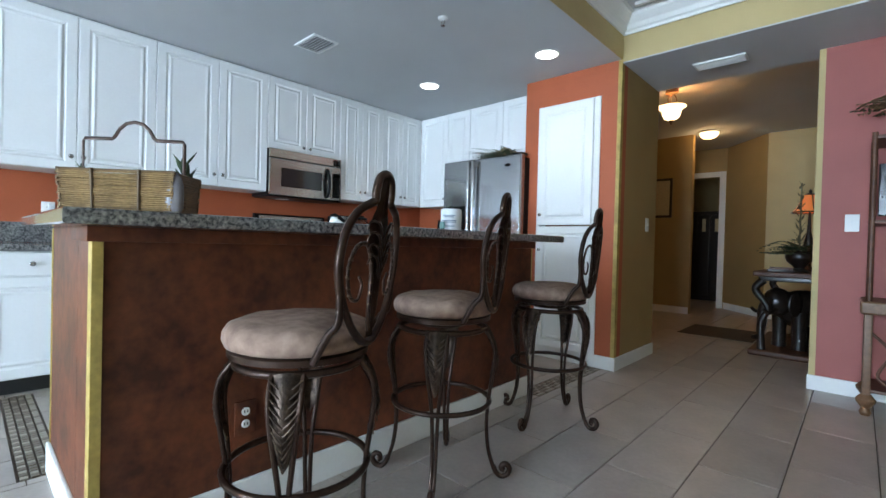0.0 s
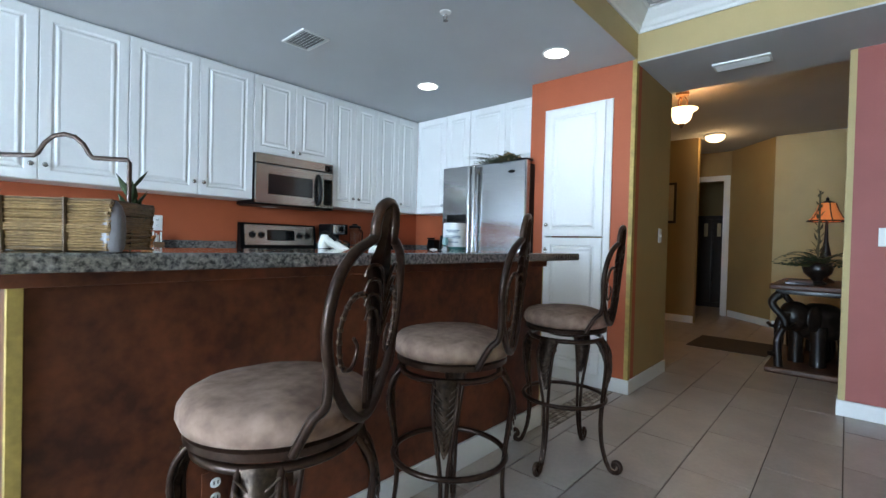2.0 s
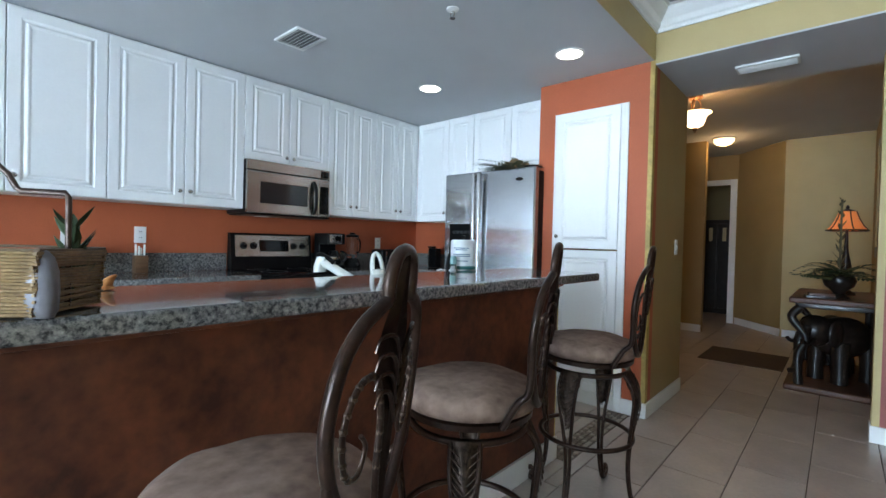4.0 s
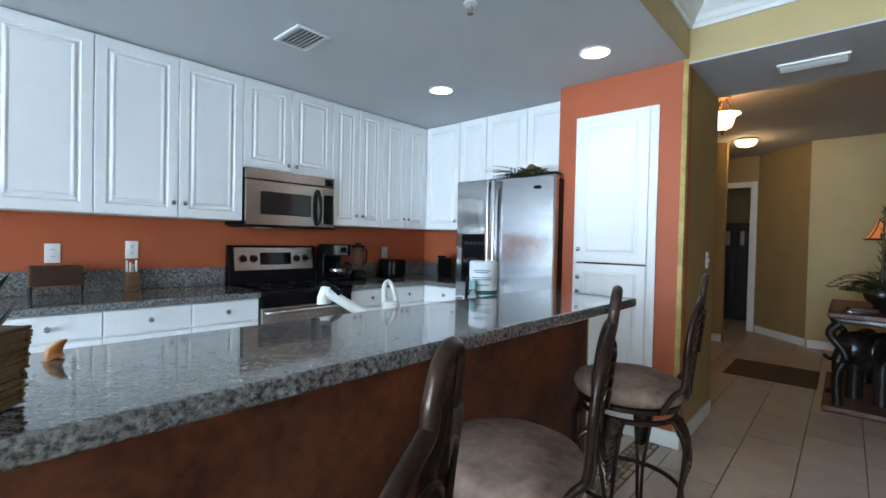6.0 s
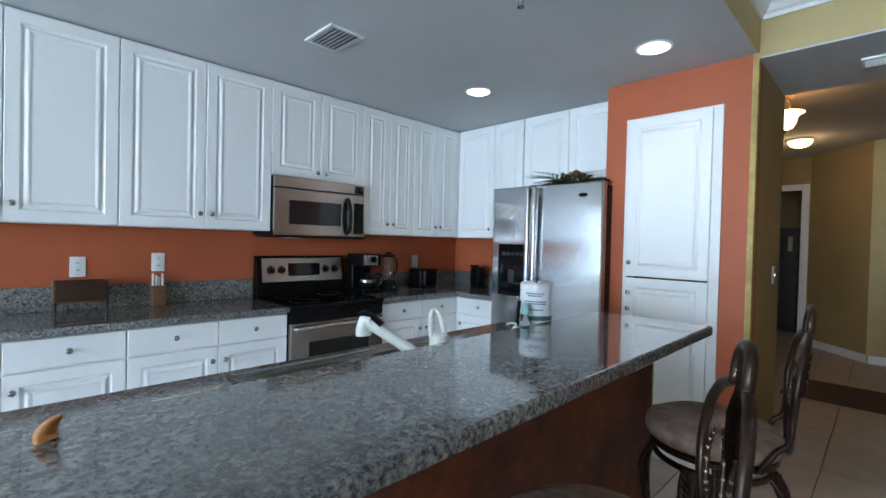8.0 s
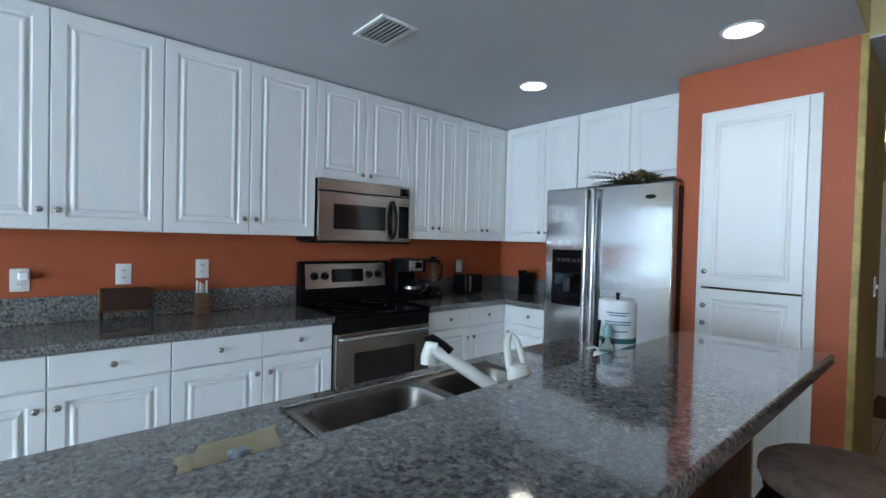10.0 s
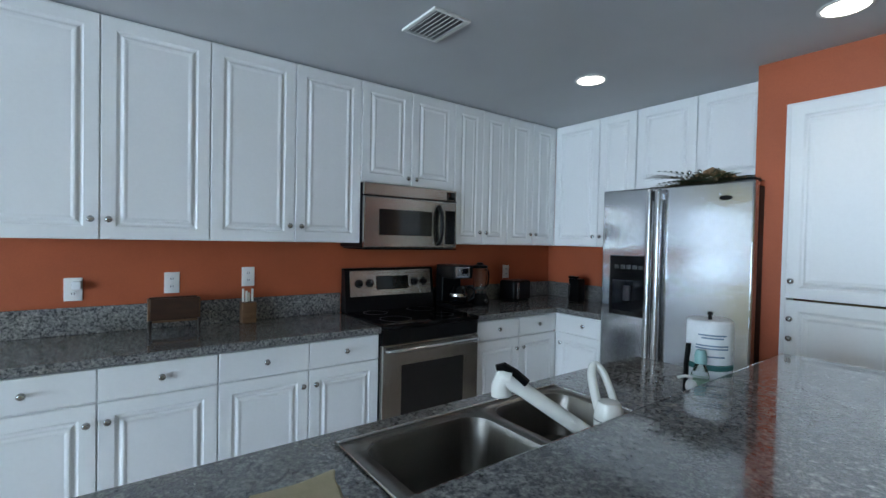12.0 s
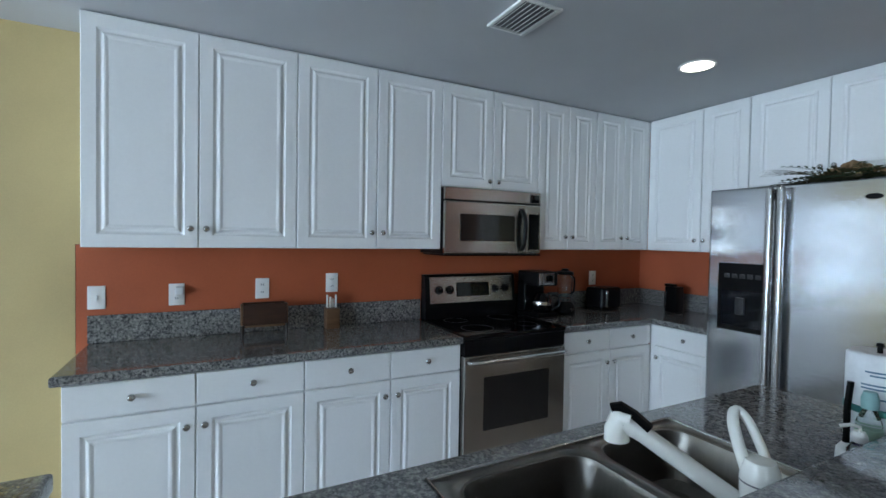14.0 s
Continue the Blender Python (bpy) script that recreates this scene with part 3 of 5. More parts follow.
for nm, outline in (("counter_left", [(-4.008, 0.365), (-3.385, 0.365), (-3.385, 2.219), (-4.008, 2.219)]),
                    ("counter_corner", [(-4.008, 2.991), (-3.385, 2.991), (-3.385, 3.83), (-2.94, 3.83), (-2.94, 4.458), (-4.008, 4.458)])):
    c = thing("countertop", "polished speckled grey granite countertop", "countertop", (-3.7, outline[0][1], 0.872))
    s = slab(outline, 0.873, 0.915, 0.009)
    s.transform(c.matrix_world.inverted())
    part("slab", s, M_GRANITE, c)
    y0, y1 = outline[0][1], outline[2][1] if nm == "counter_left" else 4.458
    b = box(-4.009, -3.988, y0, y1, 0.9155, 1.058, 0.003)
    b.transform(c.matrix_world.inverted())
    part("backsplash", b, M_GRANITE, c)
    if nm == "counter_corner":
        b = box(-3.987, -2.94, 4.438, 4.459, 0.9155, 1.058, 0.003)
        b.transform(c.matrix_world.inverted())
        part("backsplash", b, M_GRANITE, c)

# pantry door: tall leaf over a shorter one in a flat white frame
pd = thing("pantry_door", "tall white two-leaf pantry door with raised panels", "door", (-1.6, 3.89, 0))
fr = box(-0.286, -0.256, -0.012, 0.1, 0.0, 2.225, 0.002)
box(0.232, 0.288, -0.012, 0.1, 0.0, 2.225, 0.002, bm=fr)
box(-0.256, 0.232, -0.012, 0.1, 2.205, 2.225, 0.002, bm=fr)
box(-0.256, 0.232, -0.012, 0.1, 0.0, 0.10, 0.002, bm=fr)
part("frame", fr, M_TRIM, pd)
leaf(pd, "upper_door", "y", 3.86, -1.862, 1.168, 0.5, 1.045, (0.03, 0.095))
leaf(pd, "lower_door", "y", 3.86, -1.862, 0.10, 0.5, 1.062, (0.03, 0.96))
part("knob", knob_mesh(pose(-0.232, -0.03, 0.955, 90)), M_CHROME, pd, "small satin nickel knob")


# ---- appliances ----
def fridge():
    f = thing("refrigerator", "stainless side-by-side refrigerator with black ice dispenser", "refrigerator", (-2.448, 3.745, 0))
    part("body", box(-0.468, 0.468, 0.075, 0.70, 0.02, 1.79, 0.006), M_BLACK, f, "dark grey cabinet sides")
    part("grille", box(-0.46, 0.46, 0.03, 0.075, 0.02, 0.1, 0.004), M_BLACK, f)
    dl = part("freezer_door", box(-0.47, -0.083, 0.0, 0.068, 0.11, 1.815, 0.012, seg=3), M_STEEL_F, f, "stainless freezer door")
    dr = part("fridge_door", box(-0.072, 0.47, 0.0, 0.068, 0.11, 1.815, 0.012, seg=3), M_STEEL_F, f, "stainless refrigerator door")
    for x, d in ((-0.105, dl), (-0.048, dr)):
        h = box(x - 0.017, x + 0.017, -0.062, -0.030, 0.30, 1.80, 0.012, seg=3)
        box(x - 0.013, x + 0.013, -0.032, 0.002, 0.31, 0.37, 0.004, bm=h)
        box(x - 0.013, x + 0.013, -0.032, 0.002, 1.73, 1.79, 0.004, bm=h)
        part("handle", h, M_STEEL, d, "long vertical stainless handle")
    disp = box(-0.40, -0.118, -0.010, 0.004, 0.955, 1.365, 0.006)
    dp = part("dispenser", disp, M_BLACK, dl, "black ice and water dispenser")
    rec = box(-0.375, -0.143, -0.013, -0.0102, 0.985, 1.20, 0.004)
    part("recess", rec, M_BLACKGLASS, f)
    btn = bmesh.new()
    for k in range(5):
        box(-0.36 + k * 0.044, -0.33 + k * 0.044, -0.0135, -0.0102, 1.275, 1.30, 0.001, bm=btn)
    part("buttons", btn, M_BURNER, f)
    part("paddle", box(-0.285, -0.235, -0.03, -0.012, 1.06, 1.16, 0.005), M_BURNER, f)
    badge = lathe([(0, 0), (0.034, 0), (0.034, 0.003), (0.03, 0.005), (0, 0.005)], 24)
    badge.transform(pose(0.325, 0.0, 1.722, 90) @ Matrix.Diagonal((1, 0.42, 1, 1)))
    part("badge", badge, M_BLACK, f, "dark oval badge")
    part("hinge_cover", box(0.36, 0.46, 0.02, 0.12, 1.815, 1.83, 0.004), M_BLACK, f)


fridge()


def range_stove():
    r = thing("range", "stainless electric range with black glass cooktop", "stove", (-3.70, 2.605, 0))
    x = 0.325   # door face
    part("body", box(-0.29, 0.275, -0.380, 0.380, 0.03, 0.895, 0.004), M_BLACK, r, "black range sides")
    part("cooktop", box(-0.285, 0.325, -0.383, 0.383, 0.897, 0.922, 0.006), M_BLACKGLASS, r, "black glass cooktop")
    for cx, cy, rr in ((-0.13, -0.19, 0.085), (-0.13, 0.19, 0.105), (0.15, -0.19, 0.105), (0.15, 0.19, 0.08)):
        part("burner_ring", lathe([(rr, 0.9221), (rr, 0.9227), (rr - 0.004, 0.9227), (rr - 0.004, 0.9221)], 40, None, pose(cx, cy, 0)), M_BURNER, r, "thin grey burner ring")
    part("control_band", box(0.275, 0.318, -0.378, 0.378, 0.80, 0.893, 0.004), M_BLACK, r)
    door = part("oven_door", box(0.278, x, -0.378, 0.378, 0.205, 0.797, 0.006), M_STEEL_H, r, "stainless oven door")
    part("oven_window", box(x - 0.004, x + 0.004, -0.245, 0.245, 0.345, 0.665, 0.003), M_OVENGLASS, door, "dark oven window")
    hp = spline([(x, -0.355, 0.765), (x + 0.045, -0.33, 0.768), (x + 0.06, -0.15, 0.772), (x + 0.062, 0, 0.773), (x + 0.06, 0.15, 0.772), (x + 0.045, 0.33, 0.768), (x, 0.355, 0.765)], 6)
    part("handle", tube(hp, 0.014, 10), M_STEEL, door, "curved stainless oven handle")
    part("storage_drawer", box(0.278, x, -0.378, 0.378, 0.045, 0.198, 0.006), M_STEEL_H, r, "stainless bottom drawer")
    back = bmesh.new()
    for v in [(-0.30, 0.92), (-0.225, 0.92), (-0.225, 1.02), (-0.25, 1.215), (-0.262, 1.228), (-0.30, 1.228)]:
        back.verts.new((v[0], -0.376, v[1]))
    back.verts.ensure_lookup_table()
    fc = back.faces.new(back.verts[:])
    ex = bmesh.ops.extrude_face_region(back, geom=[fc])
    for g in ex["geom"]:
        if isinstance(g, bmesh.types.BMVert):
            g.co.y = 0.376
    bg = part("backguard", back, M_BLACK, r, "black back panel")
    tilt = pose(-0.2355, 0, 1.115, 0, -7.5, 0)
    fp = box(0.0, 0.010, -0.345, 0.345, -0.088, 0.098, 0.003)
    fp.transform(tilt)
    part("control_panel", fp, M_STEEL_H, bg, "stainless control panel")
    ds = box(0.010, 0.0125, -0.135, 0.135, -0.045, 0.055, 0.004)
    ds.transform(tilt)
    part("display", ds, M_BLACKGLASS, bg, "black clock display")
    for ky in (-0.275, -0.19, 0.19, 0.275):
        kn = lathe([(0, 0.0), (0.030, 0.0), (0.030, 0.004), (0.023, 0.006), (0.021, 0.026), (0.017, 0.029), (0, 0.029)], 20)
        kn.transform(tilt @ pose(0.010, ky, 0.005, 0, 90, 0))
        k = part("control_knob", kn, M_BLACK, bg, "black control knob")
        mk = box(0.038, 0.041, ky - 0.002, ky + 0.002, 0.008, 0.024)
        mk.transform(tilt)
        part("pointer", mk, M_STEEL, r)


range_stove()


def microwave():
    m = thing("microwave", "stainless over-the-range microwave with black handle", "microwave", (-4.0, 2.595, 1.385))
    fx = 0.365
    part("body", box(0.0, fx - 0.03, -0.379, 0.379, 0.0, 0.425, 0.004), M_BLACK, m, "black microwave case")
    vent = part("vent_strip", box(fx - 0.029, fx - 0.004, -0.379, 0.379, 0.345, 0.425, 0.005), M_STEEL_H, m, "stainless top vent strip")
    part("vent_line", box(fx - 0.03, fx - 0.003, -0.377, 0.377, 0.338, 0.344), M_BLACK, m)
    door = part("door", box(fx - 0.029, fx, -0.379, 0.255, 0.004, 0.337, 0.006), M_STEEL_H, m, "stainless microwave door")
    part("window", box(fx - 0.003, fx + 0.003, -0.27, 0.155, 0.085, 0.258, 0.004), M_OVENGLASS, door, "dark perforated window")
    panel = part("control_panel", box(fx - 0.029, fx - 0.002, 0.258, 0.379, 0.004, 0.337, 0.005), M_STEEL_H, m, "control strip")
    part("keypad", box(fx - 0.004, fx + 0.001, 0.275, 0.365, 0.03, 0.275, 0.003), M_BLACKGLASS, panel, "black keypad")
    part("clock", box(fx - 0.006, fx - 0.001, 0.285, 0.365, 0.352, 0.41, 0.002), M_BLACKGLASS, m, "black clock window")
    hp = spline([(fx, 0.215, 0.03), (fx + 0.03, 0.215, 0.07), (fx + 0.042, 0.215, 0.16), (fx + 0.032, 0.215, 0.25), (fx, 0.215, 0.30)], 7)
    part("handle", tube(hp, 0.015, 10, flat=1.5), M_BLACK, door, "bowed black handle")
    part("base_lip", box(0.05, fx + 0.002, -0.379, 0.379, -0.012, -0.001, 0.002), M_BLACK, m)
    part("underside_lamp", box(0.12, 0.2, -0.2, -0.1, -0.016, -0.0121, 0.001), M_PLASTER, m)


microwave()


# ---- sink and faucet ----
def sink():
    s = thing("sink", "double-bowl stainless drop-in kitchen sink", "sink", (-1.85, 1.80, 0.915))
    rim = bmesh.new()

    def ring_pts(x0, x1, y0, y1, r, z, n=5):
        pts = []
        for cx, cy, a in ((x1 - r, y1 - r, 0), (x0 + r, y1 - r, 90), (x0 + r, y0 + r, 180), (x1 - r, y0 + r, 270)):
            for k in range(n + 1):
                t = radians(a + 90 * k / n)
                pts.append((cx + r * math.cos(t), cy + r * math.sin(t), z))
        return pts

    def bowl(x0, x1, y0, y1, deep, name):
        bm = bmesh.new()
        loops = []
        for d, r, z in ((0, 0.07, 0.006), (0.004, 0.068, 0.004), (0.010, 0.064, -0.012), (0.022, 0.06, -deep + 0.045), (0.034, 0.055, -deep + 0.015), (0.065, 0.045, -deep)):
            loops.append([bm.verts.new(p) for p in ring_pts(x0 + d, x1 - d, y0 + d, y1 - d, r, z)])
        for a, b in zip(loops, loops[1:]):
            for k in range(len(a)):
                q = (k + 1) % len(a)
                bm.faces.new((a[k], a[q], b[q], b[k]))
        bm.faces.new(loops[-1])
        ob = part(name, bm, M_SINK, s, "deep brushed steel bowl")
        mod = ob.modifiers.new("thick", "SOLIDIFY")
        mod.thickness, mod.offset = 0.0015, 1
        dr = lathe([(0, 0.004), (0.02, 0.004), (0.04, 0.006), (0.045, 0.004), (0.045, 0.0), (0, 0)], 24, None, pose((x0 + x1) / 2, (y0 + y1) / 2, -deep + 0.001))
        part("drain", dr, M_CHROME, ob, "round steel drain")
    # deck: outer lip with two openings, built as strips with rounded bowl corners
    ox0, ox1, oy0, oy1 = -0.235, 0.225, -0.425, 0.425
    bx0, bx1 = -0.195, 0.185
    bowls = ((-0.385, 0.012), (0.048, 0.385))
    for y0, y1 in bowls:
        deck_in = ring_pts(bx0, bx1, y0, y1, 0.07, 0.0062)
        cy0, cy1 = (oy0, 0.030) if y0 < 0 else (0.030, oy1)
        outer = []
        for k, p in enumerate(deck_in):
            c = k // 6
            t = (k % 6) / 5
            X0, X1 = ox0, ox1
            corner = ((X1, cy1), (X0, cy1), (X0, cy0), (X1, cy0))[c]
            if t < 0.5:
                q = (corner[0], p[1] + (corner[1] - p[1]) * t * 2) if c % 2 == 0 else (p[0] + (corner[0] - p[0]) * t * 2, corner[1])
            else:
                q = (p[0] + (corner[0] - p[0]) * (2 - 2 * t), corner[1]) if c % 2 == 0 else (corner[0], p[1] + (corner[1] - p[1]) * (2 - 2 * t))
            outer.append((q[0], q[1], 0.0062))
        a = [rim.verts.new(p) for p in deck_in]
        b = [rim.verts.new(p) for p in outer]
        for k in range(len(a)):
            q = (k + 1) % len(a)
            rim.faces.new((a[k], a[q], b[q], b[k]))
    bmesh.ops.remove_doubles(rim, verts=rim.verts, dist=0.001)
    ob = part("deck", rim, M_SINK, s, "flat steel rim around both bowls")
    mod = ob.modifiers.new("thick", "SOLIDIFY")
    mod.thickness, mod.offset = 0.005, -1
    lip = tube([(ox0, oy0, 0.006), (ox1, oy0, 0.006), (ox1, oy1, 0.006), (ox0, oy1, 0.006)], 0.0055, 8, True)
    part("lip", lip, M_CHROME, s, "bright rolled rim edge")
    bowl(bx0, bx1, *bowls[0], 0.17, "large_bowl")
    bowl(bx0, bx1, *bowls[1], 0.14, "small_bowl")
    return s


sink()


def faucet():
    f = thing("faucet", "white pull-out kitchen faucet with loop handle", "faucet", (-1.634, 1.872, 0.9165))
    part("base_plate", lathe([(0, 0), (0.034, 0), (0.034, 0.008), (0.028, 0.014), (0, 0.014)], 28), M_FAUCET, f)
    part("body", lathe([(0, 0.012), (0.030, 0.012), (0.032, 0.05), (0.034, 0.09), (0.0345, 0.114), (0.033, 0.119), (0, 0.12)], 28), M_FAUCET, f)
    part("seam", lathe([(0.0349, 0.107), (0.0349, 0.110), (0.025, 0.110), (0.025, 0.107)], 28), M_STONE, f)
    # spout rises slantwise towards the bowls
    tip = Vector((-0.200, -0.140, 0.175))
    start = Vector((-0.01, -0.005, 0.045))
    pts = [start + (tip - start) * t for t in (0, 0.3, 0.6, 0.85, 0.93, 1.0)]
    sp = part("spout", tube(pts, 0.019, 16, taper=lambda t: 1.0 if t < 0.7 else 1.15), M_FAUCET, f, "slanted white pull-out spout")
    d = (tip - start).normalized()
    hd = tube([tip + Vector((0, 0, 0.012)) - d * 0.012, tip + d * 0.012 + Vector((0, 0, 0.004)), tip + d * 0.02 + Vector((0, 0, -0.03)), tip + d * 0.018 + Vector((0, 0, -0.052))], 0.026, 16, taper=lambda t: 0.85 + 0.2 * t)
    hh = part("spray_head", hd, M_FAUCET, f, "white spray head")
    bt = tube([tip + Vector((0, 0, 0.020)) - d * 0.055, tip + Vector((0, 0, 0.026)) - d * 0.02, tip + Vector((0, 0, 0.024)) + d * 0.012, tip + Vector((0, 0, 0.008)) + d * 0.030], 0.013, 10, flat=1.3)
    part("spray_button", bt, M_BLACK, f, "black spray button")
    # loop handle
    lean, side = Vector((-0.072, 0.044, 0)), Vector((0.5, 0.86, 0)) * 0.021
    lp = spline([side + Vector((0, 0, 0.118)), lean * 0.35 + side * 1.05 + Vector((0, 0, 0.155)), lean * 0.8 + side * 0.75 + Vector((0, 0, 0.198)), lean + Vector((0, 0, 0.216)), lean * 0.8 - side * 0.75 + Vector((0, 0, 0.198)), lean * 0.35 - side * 1.05 + Vector((0, 0, 0.155)), -side + Vector((0, 0, 0.118))], 6)
    part("loop_handle", tube(lp, 0.0095, 10, flat=1.35), M_FAUCET, f, "white loop lever")
    part("handle_collar", lathe([(0, 0.117), (0.034, 0.117), (0.033, 0.132), (0.026, 0.150), (0, 0.154)], 24), M_FAUCET, f)


faucet()


# ---- bar stools ----
def bar_stool(leg_turn, lowered=0.0):
    """Stool in its own frame: backrest towards +x; the swivel seat may be screwed down a little."""
    s = thing("bar_stool", "bronze scrolled-iron bar stool with round taupe suede seat", "bar stool", (0, 0, 0), group="bar stools at the bar")
    cush = lathe([(0, 0.692), (0.187, 0.692), (0.206, 0.700), (0.214, 0.718), (0.212, 0.738), (0.198, 0.757), (0.16, 0.769), (0.08, 0.776), (0, 0.777)], 44)
    for v in cush.verts:
        r = math.hypot(v.co.x, v.co.y)
        if v.co.z > 0.715:
            v.co.z += 0.009 * noise.noise(Vector((v.co.x * 9, v.co.y * 9, 0.3))) * (1 if r < 0.2 else 0.4)
    part("seat", cush, M_SUEDE, s, "padded taupe suede seat", 60)
    part("seat_rim", lathe([(0.190, 0.668), (0.199, 0.671), (0.200, 0.688), (0.193, 0.693), (0.15, 0.693), (0.15, 0.668)], 44), M_IRON, s, "bronze metal band under the seat")
    part("swivel", lathe([(0, 0.64), (0.09, 0.64), (0.1, 0.65), (0.1, 0.667), (0, 0.667)], 28), M_IRON, s)
    part("top_ring", ring(0.178, 0.011, 0.633), M_IRON, s, "bronze ring under the swivel seat")
    part("foot_ring", ring(0.205, 0.0105, 0.325), M_IRON, s, "round bronze footrest ring")
    for k in range(4):
        turn = pose(0, 0, 0, 0, 0, 90 * k + leg_turn)
        lg = bmesh.new()
        for sgn in (-1, 1):
            pts = spline([(0.176, sgn * 0.040, 0.635), (0.212, sgn * 0.040, 0.585), (0.222, sgn * 0.034, 0.52), (0.212, sgn * 0.022, 0.42), (0.200, sgn * 0.012, 0.325), (0.195, sgn * 0.009, 0.22), (0.205, sgn * 0.007, 0.12), (0.228, sgn * 0.006, 0.045)], 5)
            tube(pts, 0.0078, 8, False, lg)
        foot = spline([(0.228, 0, 0.050), (0.242, 0, 0.022), (0.262, 0, 0.010), (0.286, 0, 0.018), (0.296, 0, 0.042), (0.284, 0, 0.062), (0.266, 0, 0.058), (0.262, 0, 0.042), (0.274, 0, 0.036)], 5)
        tube(foot, 0.0105, 8, False, lg, flat=1.2)
        lg.transform(turn)
        leg = part("leg", lg, M_IRON, s)
        # leaf casting at the knee: a ribbed tapering blade
        lf = bmesh.new()
        rows = []
        n = 12
        for i in range(n + 1):
            t = i / n
            z = 0.640 - 0.235 * t
            w = 0.046 * (1 - t) ** 0.55 + 0.002
            w *= 1 + 0.10 * math.cos(math.pi * i)
            x = 0.183 + 0.048 * math.sin(math.pi * min(1, t * 1.15) * 0.75) - 0.01 * t
            rows.append([lf.verts.new((x - 0.006, -w, z - 0.012)), lf.verts.new((x + 0.004, -w * 0.5, z)), lf.verts.new((x + 0.011, 0, z + 0.004)), lf.verts.new((x + 0.004, w * 0.5, z)), lf.verts.new((x - 0.006, w, z - 0.012))])
        for a, b in zip(rows, rows[1:]):
            for j in range(4):
                lf.faces.new((a[j], a[j + 1], b[j + 1], b[j]))
        sol = bmesh.ops.solidify(lf, geom=lf.faces[:], thickness=0.005)
        for i in range(1, n):
            t = i / n
            for sgn in (-1, 1):
                w = 0.044 * (1 - t) ** 0.55
                x = 0.188 + 0.048 * math.sin(math.pi * min(1, t * 1.15) * 0.75) - 0.01 * t
                z = 0.640 - 0.235 * t
                tube([(x + 0.008, 0, z - 0.026), (x + 0.007, sgn * w * 0.5, z - 0.012), (x + 0.0, sgn * w, z + 0.006)], 0.0026, 5, False, lf)
        lf.transform(turn)
        part("leaf_casting", lf, M_IRONHI, leg, "ribbed leaf-shaped casting", 50)
    # backrest in its own tilted plane: u across (y), v up
    def bp(u, v, d=0.0):
        v = 0.715 + (v - 0.80) * 1.105
        u = u * 1.04
        lean = 0.188 + (v - 0.72) * 0.10 + d
        bow = -0.6 * u * u
        return (lean + 0.03 + bow, u, v)
    half = [(0.0, 0.800), (0.045, 0.812), (0.100, 0.855), (0.150, 0.925), (0.172, 1.000), (0.160, 1.078), (0.122, 1.126), (0.074, 1.148), (0.050, 1.158), (0.050, 1.184), (0.036, 1.216), (0.0, 1.228)]
    outline = [bp(u, v) for u, v in half] + [bp(-u, v) for u, v in half[-2:0:-1]]
    bk = part("back_frame", tube(spline(outline, 5, True), 0.0115, 8, True), M_IRON, s, "spade-shaped bronze back frame")
    for sgn in (-1, 1):
        st = spline([bp(sgn * 0.156, 0.935), bp(sgn * 0.152, 0.868), (0.180, sgn * 0.156, 0.755), (0.140, sgn * 0.156, 0.682)], 6)
        part("back_support", tube(st, 0.0105, 8), M_IRON, s)
        sc = spline([bp(sgn * 0.008, 0.83), bp(sgn * 0.020, 0.90), bp(sgn * 0.026, 0.98), bp(sgn * 0.058, 1.045), bp(sgn * 0.108, 1.045), bp(sgn * 0.135, 0.995), bp(sgn * 0.120, 0.93), bp(sgn * 0.085, 0.915), bp(sgn * 0.070, 0.95), bp(sgn * 0.088, 0.972)], 6)
        part("scroll", tube(sc, 0.0062, 7, taper=lambda t: 1.1 - 0.5 * t), M_IRON, bk, "rope-twist scroll")
        bd = bmesh.new()
        for i, p in enumerate(sc[6:40:2]):
            bmesh.ops.create_icosphere(bd, subdivisions=1, radius=0.0075, matrix=Matrix.Translation(p))
        part("rope_beading", bd, M_IRONHI, bk)
    # tall folded leaf: a slim stem, a broad acanthus middle, a pointed tip
    outer = [(0.815, 0.008), (0.86, 0.012), (0.92, 0.020), (0.97, 0.026), (1.02, 0.036), (1.06, 0.050), (1.09, 0.056), (1.115, 0.048), (1.14, 0.030), (1.17, 0.022), (1.20, 0.014), (1.221, 0.004)]
    blade = bmesh.new()
    rows = []
    for v, w in outer:
        rows.append([blade.verts.new(bp(-w, v, -0.004)), blade.verts.new(bp(-w * 0.5, v, 0.009)), blade.verts.new(bp(0, v, 0.003)), blade.verts.new(bp(w * 0.5, v, 0.009)), blade.verts.new(bp(w, v, -0.004))])
    for a, b in zip(rows, rows[1:]):
        for j in range(4):
            blade.faces.new((a[j], a[j + 1], b[j + 1], b[j]))
    bmesh.ops.solidify(blade, geom=blade.faces[:], thickness=0.006)
    for sgn in (-1, 1):
        for k in range(4):
            v = 1.015 + 0.028 * k
            tube(spline([bp(0, v - 0.05, 0.012), bp(sgn * 0.03, v, 0.014), bp(sgn * (0.052 + 0.006 * k), v + 0.006, 0.008), bp(sgn * (0.060 + 0.006 * k), v - 0.014, 0.004)], 4), 0.0042, 6, False, blade, taper=lambda t: 1.2 - 0.6 * t)
    part("centre_leaf", blade, M_IRON, bk, "tall pointed bronze leaf", 50)
    for ob in s.children_recursive:
        if ob.name.split(".")[0] not in ("leg", "leaf_casting", "top_ring", "foot_ring"):
            ob.data.transform(Matrix.Translation((0, 0, -lowered)))
    return s


